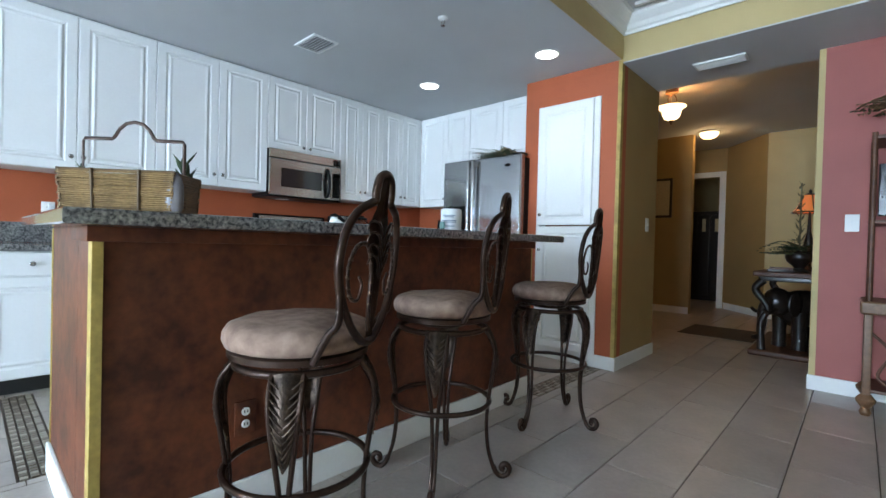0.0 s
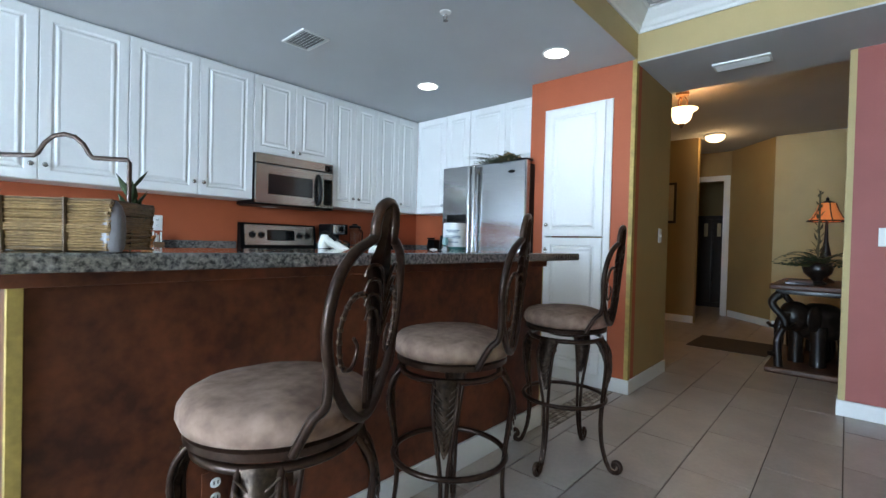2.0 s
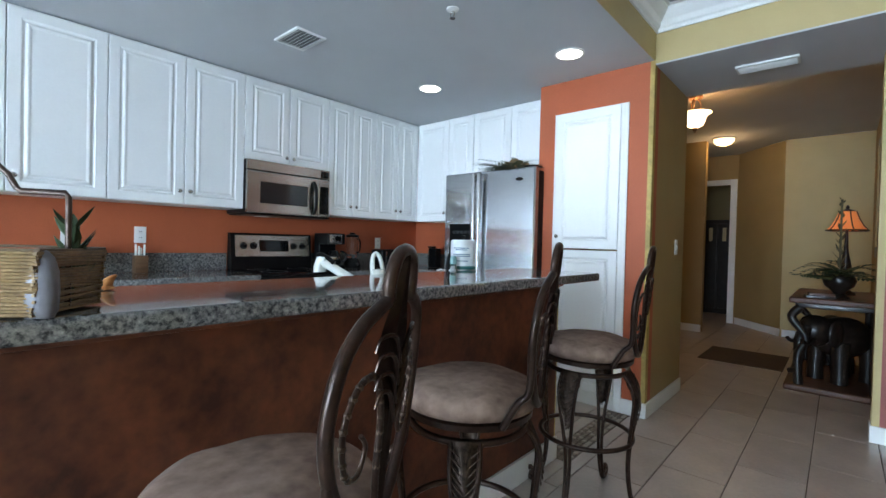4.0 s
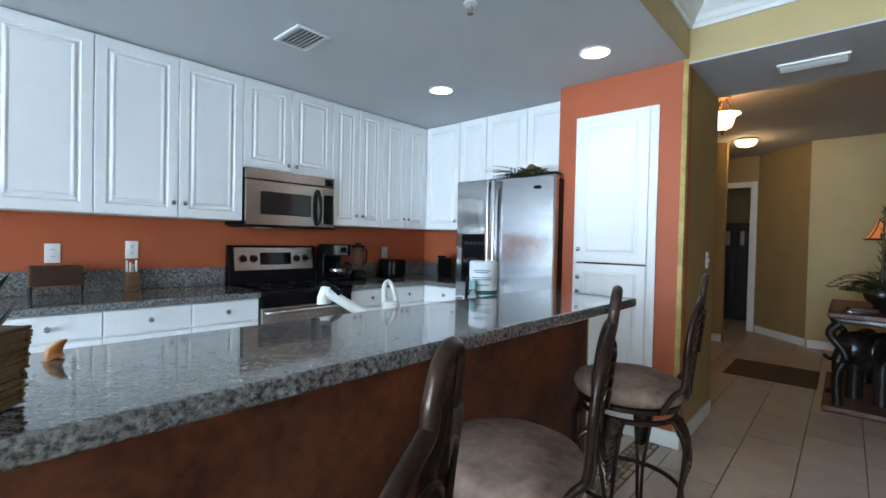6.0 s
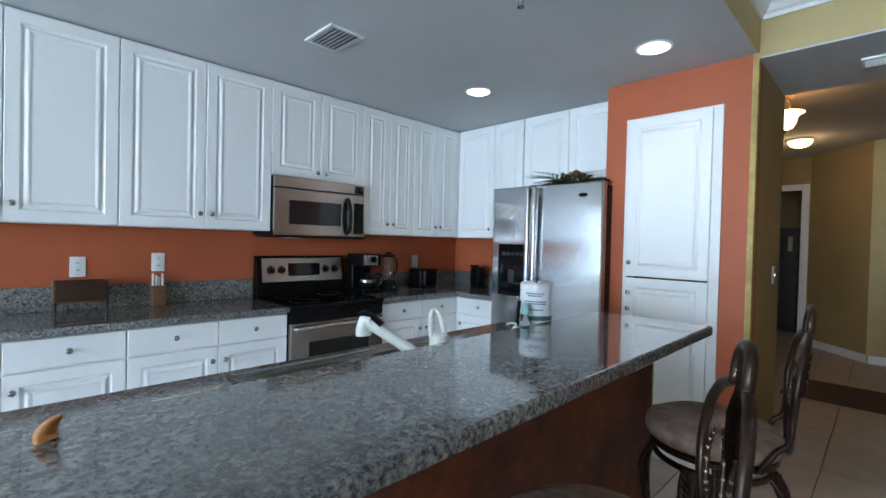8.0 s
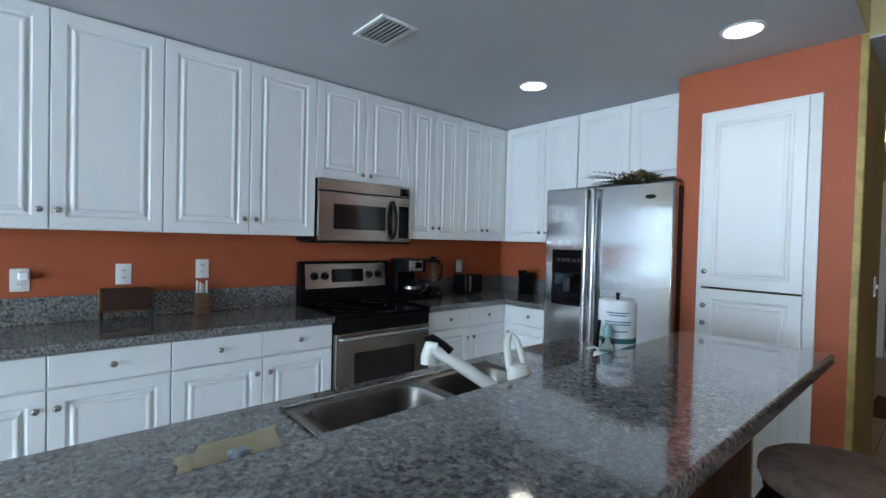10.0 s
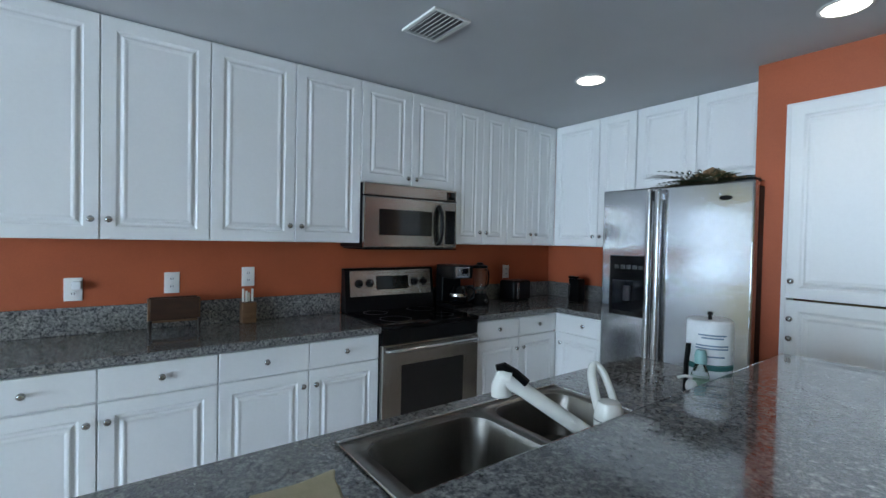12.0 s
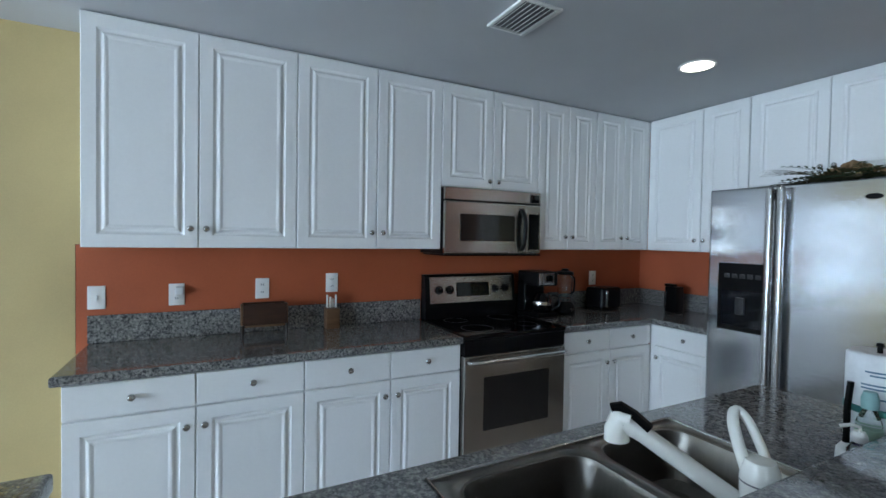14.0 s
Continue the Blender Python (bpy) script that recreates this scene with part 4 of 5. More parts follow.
for turn, low, x, y, rz in ((24, 0.014, -0.947, 1.03, 27), (14, 0.0, -1.03, 1.745, 22), (-8, 0.0, -1.03, 2.64, 10)):
    bar_stool(turn, low).matrix_world = pose(x, y, 0, 0, 0, rz)


# ---- on the bar ----
def basket():
    b = thing("wicker_basket", "rectangular woven rattan basket with iron hoop handle", "basket", (-1.265, 0.675, 1.0505), 49)
    L, W, H = 0.138, 0.08, 0.112
    rnd = random.Random(4)
    rows = 20
    for i in range(rows):
        z = 0.005 + (H - 0.008) * i / (rows - 1)
        j = 1 + 0.04 * (i / rows)
        for x0, y0, x1, y1 in ((-L, -W, L, -W), (L, -W, L, W), (L, W, -L, W), (-L, W, -L, -W)):
            d = Vector((x1 - x0, y1 - y0, 0)).normalized()
            out = Vector((d.y, -d.x, 0)) * rnd.uniform(-0.002, 0.003)
            a = Vector((x0 * j, y0 * j, z)) + out - d * rnd.uniform(0.002, 0.007)
            b2 = Vector((x1 * j, y1 * j, z)) + out + d * rnd.uniform(0.002, 0.007)
            mid = (a + b2) / 2 + Vector((0, 0, rnd.uniform(-0.002, 0.002)))
            part("reed", tube([a, mid, b2], rnd.uniform(0.0028, 0.0034), 5), M_WICKER if i < rows - 1 else M_WICKERD, b)
    for x in (-L * 0.42, L * 0.42):
        for y in (-W, W):
            part("binding", tube([(x, y * 1.03, 0.0), (x * 1.03, y * 1.10, H)], 0.0042, 6), M_WICKERD, b, "dark vertical binding")
    part("bottom", box(-L, L, -W, W, 0.003, 0.008, 0.002), M_WICKERD, b)
    hp = [(-0.136, 0, 0.01), (-0.136, 0, 0.10), (-0.136, 0, 0.20), (-0.131, 0, 0.207), (-0.060, 0, 0.208), (-0.053, 0, 0.214), (-0.040, 0, 0.237), (-0.022, 0, 0.253), (0, 0, 0.258), (0.022, 0, 0.253), (0.040, 0, 0.237), (0.053, 0, 0.214), (0.060, 0, 0.208), (0.131, 0, 0.207), (0.136, 0, 0.20), (0.136, 0, 0.10), (0.136, 0, 0.01)]
    part("hoop_handle", tube(hp, 0.0032, 7, flat=1.7), M_IRON, b, "black iron hoop handle")


basket()


def leaf_sprig(name, label, at, height, mat, n=9, seed=1, lean=(0, 0)):
    s = thing(name, label, "leaf sprig", at)
    rnd = random.Random(seed)
    part("stem", tube([(0, 0, 0), (lean[0] * 0.5, lean[1] * 0.5, height * 0.5), (lean[0], lean[1], height)], 0.003, 6), mat, s)
    bm = bmesh.new()
    for k in range(n):
        t = 0.25 + 0.75 * k / n
        a = rnd.uniform(0, 6.28)
        blade(bm, (lean[0] * t, lean[1] * t, height * t), (math.cos(a) * 0.6, math.sin(a) * 0.6, 0.8), height * 0.38, height * 0.085)
    part("leaves", bm, mat, s, "small green leaves")
    return s


def blade(bm, at, way, length, width, droop=0.0, n=4):
    """One curved leaf with a folded midrib."""
    p, d = Vector(at), Vector(way).normalized()
    side = d.cross(Vector((0, 0, 1)))
    side = side.normalized() if side.length > 1e-4 else Vector((1, 0, 0))
    prev = None
    for i in range(n + 1):
        t = i / n
        w = width * math.sin(math.pi * (0.08 + 0.9 * t)) * (1 - 0.35 * t)
        up = side.cross(d).normalized()
        cur = [bm.verts.new(p - side * w), bm.verts.new(p - up * w * 0.35), bm.verts.new(p + side * w)]
        if prev:
            bm.faces.new((prev[0], prev[1], cur[1], cur[0]))
            bm.faces.new((prev[1], prev[2], cur[2], cur[1]))
        prev = cur
        p = p + d * (length / n)
        d = (d + Vector((0, 0, -droop / n))).normalized()


leaf_sprig("artificial_sprig", "small artificial succulent leaves tucked at the basket", (-1.215, 0.79, 1.0505), 0.15, M_LEAF, 16, 3)
leaf_sprig("artificial_sprig", "small artificial leaves in the wicker basket", (-1.37, 0.57, 1.12), 0.06, M_LEAF, 14, 6)
dec = thing("ceramic_ornament", "smooth grey egg-shaped ceramic ornament on the bar", "ornament", (-1.125, 0.735, 1.0505), 40)
o = lathe([(0, 0), (0.026, 0.0), (0.034, 0.012), (0.036, 0.04), (0.034, 0.07), (0.026, 0.090), (0.014, 0.100), (0, 0.102)], 28)
o.transform(Matrix.Diagonal((0.85, 0.5, 1.08, 1)))
part("body", o, M_STONE, dec)
for at, rz, mt, nm in (((-1.505, 0.905, 1.0505), 235, M_SHELL, "small orange horn-shaped shell on the bar"), ((-1.525, 0.80, 1.0505), 20, M_CREAM, "small cream horn-shaped shell on the bar")):
    sh = thing("horn_shell", nm, "seashell", at, rz)
    hp = spline([(0.004, 0, 0), (0.006, 0, 0.010), (0.002, 0, 0.020), (-0.006, 0, 0.030), (-0.016, 0, 0.037)], 6)
    part("horn", tube(hp, 0.017, 14, taper=lambda t: 1.0 - 0.85 * t ** 1.6, flat=0.7), mt, sh, "", 70)


def towel_roll():
    t = thing("paper_towel_roll", "wrapped paper towel roll standing behind the bar ledge", "paper towels", (-1.668, 2.485, 0.9155), -60)
    bm = lathe([(0, 0), (0.060, 0), (0.066, 0.006), (0.067, 0.06), (0.066, 0.15), (0.067, 0.24), (0.0665, 0.284), (0.058, 0.291), (0.02, 0.284), (0, 0.282)], 40)
    for v in bm.verts:
        if v.co.z > 0.01:
            k = noise.noise(Vector((v.co.x * 40, v.co.y * 40, v.co.z * 30)))
            v.co.x *= 1 + 0.03 * k
            v.co.y *= 1 + 0.03 * k
    part("roll", bm, M_PAPER, t, "white roll in clear wrap", 70)
    part("label_band", lathe([(0.066, 0.135), (0.0692, 0.137), (0.0692, 0.152), (0.066, 0.154)], 40), M_LABELG, t, "dark teal printed band")
    for i, (z, w) in enumerate(((0.245, 34), (0.236, 26), (0.212, 40), (0.203, 40), (0.178, 30))):
        seg = bmesh.new()
        prev = None
        for k in range(9):
            a = radians(-w + 2 * w * k / 8)
            cur = [seg.verts.new((0.0698 * math.cos(a), 0.0698 * math.sin(a), z)), seg.verts.new((0.0698 * math.cos(a), 0.0698 * math.sin(a), z + 0.0045))]
            if prev:
                seg.faces.new((prev[0], cur[0], cur[1], prev[1]))
            prev = cur
        part("print_line", seg, M_LABELB, t)
    part("holder_tip", lathe([(0, 0.288), (0.006, 0.288), (0.006, 0.303), (0.009, 0.306), (0.007, 0.314), (0, 0.316)], 14), M_BLACK, t, "black holder tip")


towel_roll()


def bottle(at, body, cap, capm, label, cat, h=0.16, r=0.028):
    b = thing("soap_bottle", label, cat, at)
    part("bottle", lathe([(0, 0), (r, 0), (r * 1.05, 0.006), (r, h * 0.3), (r * 0.86, h * 0.5), (r * 0.9, h * 0.62), (r * 0.55, h * 0.76), (r * 0.4, h * 0.8), (0, h * 0.8)], 26), body, b)
    part("cap", lathe([(0, h * 0.8), (r * 0.6, h * 0.8), (r * 0.62, h * 0.92), (r * 0.45, h), (0, h)], 20), capm, b)
    return b


b1 = bottle((-1.65, 2.385, 0.9155), M_CLEAR, 0, M_TEAL, "clear dish soap bottle with teal cap", "bottle", 0.205, 0.029)
part("label", lathe([(0.018, 0.09), (0.0275, 0.092), (0.0268, 0.115), (0.018, 0.117)], 20), M_GREEN, b1, "green liquid label")
b2 = bottle((-1.64, 2.305, 0.9155), M_CLEAR, 0, M_PLASTER, "small clear pump soap bottle", "bottle", 0.125, 0.026)
part("soap", lathe([(0, 0.004), (0.020, 0.004), (0.020, 0.04), (0, 0.04)], 20), M_PURPLE, b2)
part("pump_spout", tube([(0, 0, 0.123), (0, 0, 0.135), (-0.012, -0.012, 0.139), (-0.028, -0.026, 0.133)], 0.0045, 8), M_PLASTER, b2)
br2 = thing("dish_brush", "black-handled dish brush standing by the sink", "dish brush", (-1.70, 2.40, 0.916))
part("handle", tube([(0, 0, 0.05), (0, 0, 0.15), (0.004, 0.004, 0.215)], 0.008, 10, flat=0.7), M_BLACK, br2)
part("bristles", lathe([(0, 0), (0.022, 0), (0.02, 0.04), (0.01, 0.055), (0, 0.056)], 16), M_PLASTER, br2)
cl = thing("dish_cloth", "folded tan dish cloth beside the sink", "dish cloth", (-1.845, 1.18, 0.9165), 80)
for nm, w, d, z0, z1, sh in (("lower_fold", 0.105, 0.062, 0.0, 0.016, 0.0), ("upper_fold", 0.085, 0.058, 0.0165, 0.034, 0.012)):
    bm = box(-w, w, -d, d, z0, z1, 0.006, seg=3)
    bmesh.ops.subdivide_edges(bm, edges=bm.edges[:], cuts=3, use_grid_fill=True)
    for v in bm.verts:
        k = noise.noise(Vector((v.co.x * 14, v.co.y * 14, 0.7)))
        v.co.x += sh + 0.012 * noise.noise(Vector((v.co.y * 20, 0.3, z0 * 90)))
        v.co.y += 0.25 * v.co.x * (v.co.x > 0) * (1 if v.co.y > 0 else -0.6)
        if z0:
            v.co.z += 0.006 * k + 0.10 * max(0, v.co.x - 0.03)
    part(nm, bm, M_SPONGE, cl, "", 70)
pad = thing("scrub_pad", "crumpled pale blue scrub pad on the dish cloth", "scrub pad", (-1.805, 1.18, 0.955), 30)
bm = bmesh.new()
bmesh.ops.create_icosphere(bm, subdivisions=3, radius=0.022)
for v in bm.verts:
    v.co *= 1 + 0.35 * noise.noise(v.co * 70)
    v.co.z *= 0.6
part("pad", bm, material("pale_blue_mesh", (0.42, 0.50, 0.56), rough=0.8, var=0.2, scale=60, bump=0.3), pad, "", 80)
tg = thing("folded_tag", "small folded white paper tag beside the cloth", "paper tag", (-1.772, 1.285, 0.9165), 20)
part("lower_leaf", box(-0.026, 0.026, -0.018, 0.018, 0.0, 0.002, 0.0006), M_PAPER, tg)
up = box(-0.024, 0.024, -0.016, 0.016, 0.0, 0.002, 0.0006)
up.transform(pose(0, 0, 0.0065, 0, 10, 14))
part("upper_leaf", up, M_PAPER, tg)


# ---- on the back counter ----
CT = 0.9155


def outlet(at, axis, kind="outlet"):
    o = thing("wall_" + kind, "white wall outlet plate" if kind == "outlet" else "white wall switch plate", kind, at, 0)
    turn = pose(0, 0, 0, 0, 0, 90) if axis == "x" else Matrix.Identity(4)
    part("plate", merge(None, box(-0.038, 0.038, -0.006, 0, -0.06, 0.06, 0.003), turn), M_PLASTER, o)
    for z in ((-0.022, 0.022) if kind == "outlet" else (0,)):
        part("socket" if kind == "outlet" else "toggle", merge(None, lathe([(0, 0), (0.015, 0), (0.014, 0.003), (0, 0.003)], 18) if kind == "outlet" else box(-0.005, 0.005, -0.012, 0.012, 0, 0.01, 0.002), turn @ pose(0, -0.006, z, 90)), M_TRIM, o)
        if kind == "outlet":
            sl = box(-0.007, -0.004, -0.0098, -0.0088, z - 0.004, z + 0.006)
            box(0.004, 0.007, -0.0098, -0.0088, z - 0.004, z + 0.006, bm=sl)
            part("slots", merge(None, sl, turn), M_BLACK, o)
    return o


outlet((-4.01, 0.40, 1.148), "x", "switch")
oo = outlet((-4.01, 0.755, 1.15), "x")
fr2 = thing("air_freshener", "small clear plug-in air freshener in the outlet", "air freshener", (-4.0, 0.77, 1.172))
part("body", box(0.0, 0.035, -0.02, 0.02, -0.02, 0.022, 0.008, seg=3), M_PAPER, fr2)
outlet((-4.01, 1.193, 1.168), "x")
outlet((-4.01, 1.605, 1.19), "x")
outlet((-4.01, 3.86, 1.165), "x")
outlet((-3.08, 4.46, 1.165), "y")
outlet((0.22, 4.54, 1.20), "y", "switch")
os_ = outlet((-1.15, 4.55, 1.2), "x", "switch")
bo = outlet((-1.33, 1.036, 0.345), "x")
bo["label"] = "wall outlet with rust painted plate"
bo.children[0].data.materials[0] = M_FAUX

nap = thing("napkin_holder", "dark wooden napkin holder on short legs", "napkin holder", (-3.89, 1.195, CT))
part("tray", box(-0.045, 0.045, -0.125, 0.125, 0.052, 0.064, 0.003), M_WOODM, nap)
for x in (-0.045, 0.035):
    part("side", box(x, x + 0.010, -0.115, 0.115, 0.064, 0.182, 0.004), M_STAIN, nap, "dark stained side panel")
for y in (-0.125, 0.113):
    part("end_board", box(-0.034, 0.034, y, y + 0.012, 0.0645, 0.178, 0.004), M_WOODM, nap, "lighter brown end board")
for x in (-0.040, 0.040):
    for y in (-0.116, 0.116):
        part("leg", tube([(x, y, 0.0), (x, y, 0.03), (x, y, 0.064)], 0.009, 8, taper=lambda t: 0.8 + 0.4 * t), M_EBONY, nap)
kb = thing("knife_block", "small wooden block holding white-handled knives", "knife block", (-3.935, 1.59, CT))
part("block", box(-0.045, 0.045, -0.04, 0.04, 0, 0.125, 0.004), M_WOODM, kb)
for k in range(4):
    part("knife_handle", box(-0.02 + 0.012 * (k % 2), -0.008 + 0.012 * (k % 2), -0.032 + 0.017 * k, -0.02 + 0.017 * k, 0.125, 0.205 - 0.012 * (k % 3), 0.003), M_FAUCET, kb, "white handle")

cm = thing("coffee_maker", "black drip coffee maker with steel trim and glass pot", "coffee maker", (-3.82, 3.115, CT), 0)
part("base", box(-0.13, 0.12, -0.095, 0.095, 0, 0.035, 0.01, seg=3), M_BLACK, cm)
part("tower", box(-0.13, -0.04, -0.095, 0.095, 0.035, 0.27, 0.012, seg=3), M_BLACK, cm)
part("brew_head", box(-0.13, 0.11, -0.095, 0.095, 0.23, 0.335, 0.012, seg=3), M_BLACK, cm)
part("steel_panel", box(0.1101, 0.114, -0.085, 0.055, 0.24, 0.325, 0.004), M_STEEL, cm, "stainless front panel")
part("panel_display", box(0.114, 0.116, -0.02, 0.04, 0.265, 0.31, 0.002), M_BLACKGLASS, cm)
pot = part("carafe", lathe([(0, 0.037), (0.062, 0.037), (0.075, 0.06), (0.077, 0.10), (0.06, 0.15), (0.045, 0.175), (0, 0.176)], 28, None, pose(0.045, 0, 0)), M_BLACKGLASS, cm, "glass carafe")
part("carafe_band", lathe([(0.0775, 0.09), (0.079, 0.095), (0.074, 0.115), (0.072, 0.115)], 28, None, pose(0.045, 0, 0)), M_CHROME, pot, "steel carafe band")
part("carafe_handle", tube(spline([(0.10, 0.045, 0.165), (0.135, 0.08, 0.15), (0.135, 0.085, 0.09), (0.11, 0.06, 0.065)], 5), 0.009, 8), M_BLACK, cm)
bl = thing("blender", "black based blender with clear jar", "blender", (-3.80, 3.36, CT))
part("base", lathe([(0, 0), (0.085, 0), (0.088, 0.02), (0.075, 0.07), (0.055, 0.10), (0, 0.10)], 26), M_BLACK, bl)
part("jar", lathe([(0.045, 0.10), (0.05, 0.12), (0.062, 0.30), (0.06, 0.305), (0.046, 0.125), (0, 0.12)], 26), M_CLEAR, bl, "clear blender jar")
part("lid", lathe([(0, 0.305), (0.064, 0.305), (0.064, 0.325), (0.03, 0.335), (0.025, 0.35), (0, 0.352)], 26), M_BLACK, bl)
part("dial", lathe([(0, 0), (0.018, 0), (0.016, 0.012), (0, 0.012)], 18, None, pose(0.078, 0, 0.04, 0, 90, 0)), M_CHROME, bl)
part("jar_handle", tube(spline([(0.0, 0.058, 0.29), (0.0, 0.095, 0.27), (0.0, 0.09, 0.17), (0.0, 0.052, 0.15)], 5), 0.008, 8), M_BLACK, bl)
to = thing("toaster", "black two-slice toaster with chrome end", "toaster", (-3.86, 3.84, CT), 8)
part("shell", box(-0.085, 0.085, -0.13, 0.13, 0.012, 0.185, 0.028, seg=4), M_BLACK, to)
part("slot", box(-0.035, -0.015, -0.09, 0.09, 0.1852, 0.187), M_CHROME, to)
part("slot", box(0.015, 0.035, -0.09, 0.09, 0.1852, 0.187), M_CHROME, to)
part("trim_strip", box(0.083, 0.089, -0.085, -0.06, 0.03, 0.165, 0.003), M_CHROME, to, "chrome trim strip")
part("foot", box(-0.07, 0.07, -0.11, 0.11, 0.0, 0.0125, 0.003), M_BLACK, to)
co = thing("can_opener", "black electric can opener", "can opener", (-3.52, 4.27, CT), 0)
part("body", box(-0.055, 0.055, -0.05, 0.05, 0, 0.21, 0.016, seg=3), M_BLACK, co)
part("steel_strip", box(-0.052, -0.036, -0.053, -0.049, 0.03, 0.17, 0.002), M_CHROME, co)
part("lever", box(-0.045, 0.04, -0.066, -0.02, 0.211, 0.232, 0.006), M_BLACK, co)


# ---- fern arrangement on the refrigerator ----
def foliage(name, label, at, n, reach, rise, mats, seed, droop=0.5, width=0.012, squash=(1, 1)):
    f = thing(name, label, "plant", at)
    rnd = random.Random(seed)
    for mi, (mat, nm) in enumerate(mats):
        bm = bmesh.new()
        for k in range(n):
            a = rnd.uniform(0, 2 * math.pi)
            e = rnd.uniform(0.15, 1.0)
            d = Vector((math.cos(a) * squash[0], math.sin(a) * squash[1], rise * e * 2))
            ln = reach * rnd.uniform(0.5, 1.1)
            p, dd = Vector((rnd.uniform(-.03, .03), rnd.uniform(-.03, .03), 0.01)), d.normalized()
            for i in range(9):
                p = p + dd * ln / 9
                dd = (dd + Vector((0, 0, -droop / 9))).normalized()
                if p.z < 0.008:
                    p.z = 0.008
                s = dd.cross(Vector((0, 0, 1))).normalized()
                for sg in (-1, 1):
                    blade(bm, p, s * sg + dd * 0.8 + Vector((0, 0, 0.15)), ln * 0.26 * (1.05 - i / 10), width, 0.3, 2)
        part(nm, bm, mat, f)
    return f


fe = foliage("fern_arrangement", "low artificial fern arrangement on the refrigerator", (-2.27, 3.90, 1.817), 60, 0.30, 0.17, ((M_LEAF, "green_fronds"), (M_LEAFO, "olive_fronds")), 5, 0.45, 0.010, (1.25, 0.6))
rb = random.Random(9)
bm = bmesh.new()
for k in range(110):
    a, r = rb.uniform(0, 6.28), rb.uniform(0, 0.16)
    bmesh.ops.create_icosphere(bm, subdivisions=1, radius=rb.uniform(0.008, 0.018), matrix=Matrix.Translation((r * 1.2 * math.cos(a), r * 0.5 * math.sin(a), 0.025 + 0.075 * (1 - r / 0.16))))
part("dried_flowers", bm, M_FLOWER, fe, "rust dried flower heads")
lb = bmesh.new()
for k in range(9):
    blade(lb, (-0.1, -0.05, 0.03), (-1, -0.5 + 0.11 * k, 0.35 + 0.05 * (k % 3)), 0.30, 0.006, 0.5, 6)
part("long_grass", lb, M_LEAFO, fe, "long arching blades")


# ---- ceiling fittings ----
def can(at, r):
    c = thing("recessed_light", "round recessed ceiling downlight, lit", "ceiling light", at, group="recessed downlights")
    part("trim_ring", lathe([(r, 0), (r + 0.016, 0), (r + 0.016, -0.004), (r + 0.010, -0.007), (r, -0.006)], 36), M_TRIM, c, "white trim ring")
    part("lens", lathe([(0, -0.0015), (r, -0.0015), (r, -0.004), (0, -0.0045)], 36), M_CAN, c, "glowing lens")


can((-1.56, 3.43, CEIL), 0.082)
can((-2.77, 3.35, CEIL), 0.082)
va = thing("ceiling_vent", "white louvred ceiling air vent", "air vent", (-2.80, 2.16, CEIL), 0)
for x0, x1, y0, y1 in ((-0.14, 0.14, -0.105, -0.085), (-0.14, 0.14, 0.085, 0.105), (-0.14, -0.125, -0.085, 0.085), (0.125, 0.14, -0.085, 0.085)):
    part("frame", box(x0, x1, y0, y1, -0.012, 0, 0.003), M_TRIM, va)
part("backing", box(-0.125, 0.125, -0.085, 0.085, -0.002, 0), M_STONE, va, "dark duct behind the louvres")
for k in range(7):
    s = box(-0.125, 0.125, -0.012, 0.012, -0.001, 0.001)
    s.transform(pose(0, -0.075 + 0.025 * k, -0.010, 42, 0, 0))
    part("slat", s, M_TRIM, va)
vb = thing("soffit_vent", "white slotted air grille in the soffit", "air vent", (-0.565, 4.33, 2.452))
for x0, x1, y0, y1 in ((-0.175, 0.175, -0.075, -0.055), (-0.175, 0.175, 0.055, 0.075), (-0.175, -0.16, -0.055, 0.055), (0.16, 0.175, -0.055, 0.055)):
    part("frame", box(x0, x1, y0, y1, -0.014, 0, 0.003), M_TRIM, vb)
for k in range(4):
    s = box(-0.16, 0.16, -0.013, 0.013, -0.001, 0.001)
    s.transform(pose(0, -0.04 + 0.027 * k, -0.012, -38, 0, 0))
    part("slat", s, M_TRIM, vb)
part("backing", box(-0.16, 0.16, -0.055, 0.055, -0.002, 0), M_STONE, vb)
sp = thing("fire_sprinkler", "small chrome ceiling fire sprinkler", "sprinkler", (-1.80, 2.5, CEIL))
part("escutcheon", lathe([(0, 0), (0.035, 0), (0.033, -0.006), (0.012, -0.012), (0, -0.012)], 24), M_TRIM, sp)
part("frame", tube(spline([(-0.004, 0, -0.012), (-0.014, 0, -0.028), (-0.004, 0, -0.05), (0.004, 0, -0.05), (0.014, 0, -0.028), (0.004, 0, -0.012)], 4), 0.003, 6), M_CHROME, sp)
part("deflector", lathe([(0, -0.05), (0.016, -0.05), (0.016, -0.053), (0, -0.053)], 18), M_CHROME, sp)


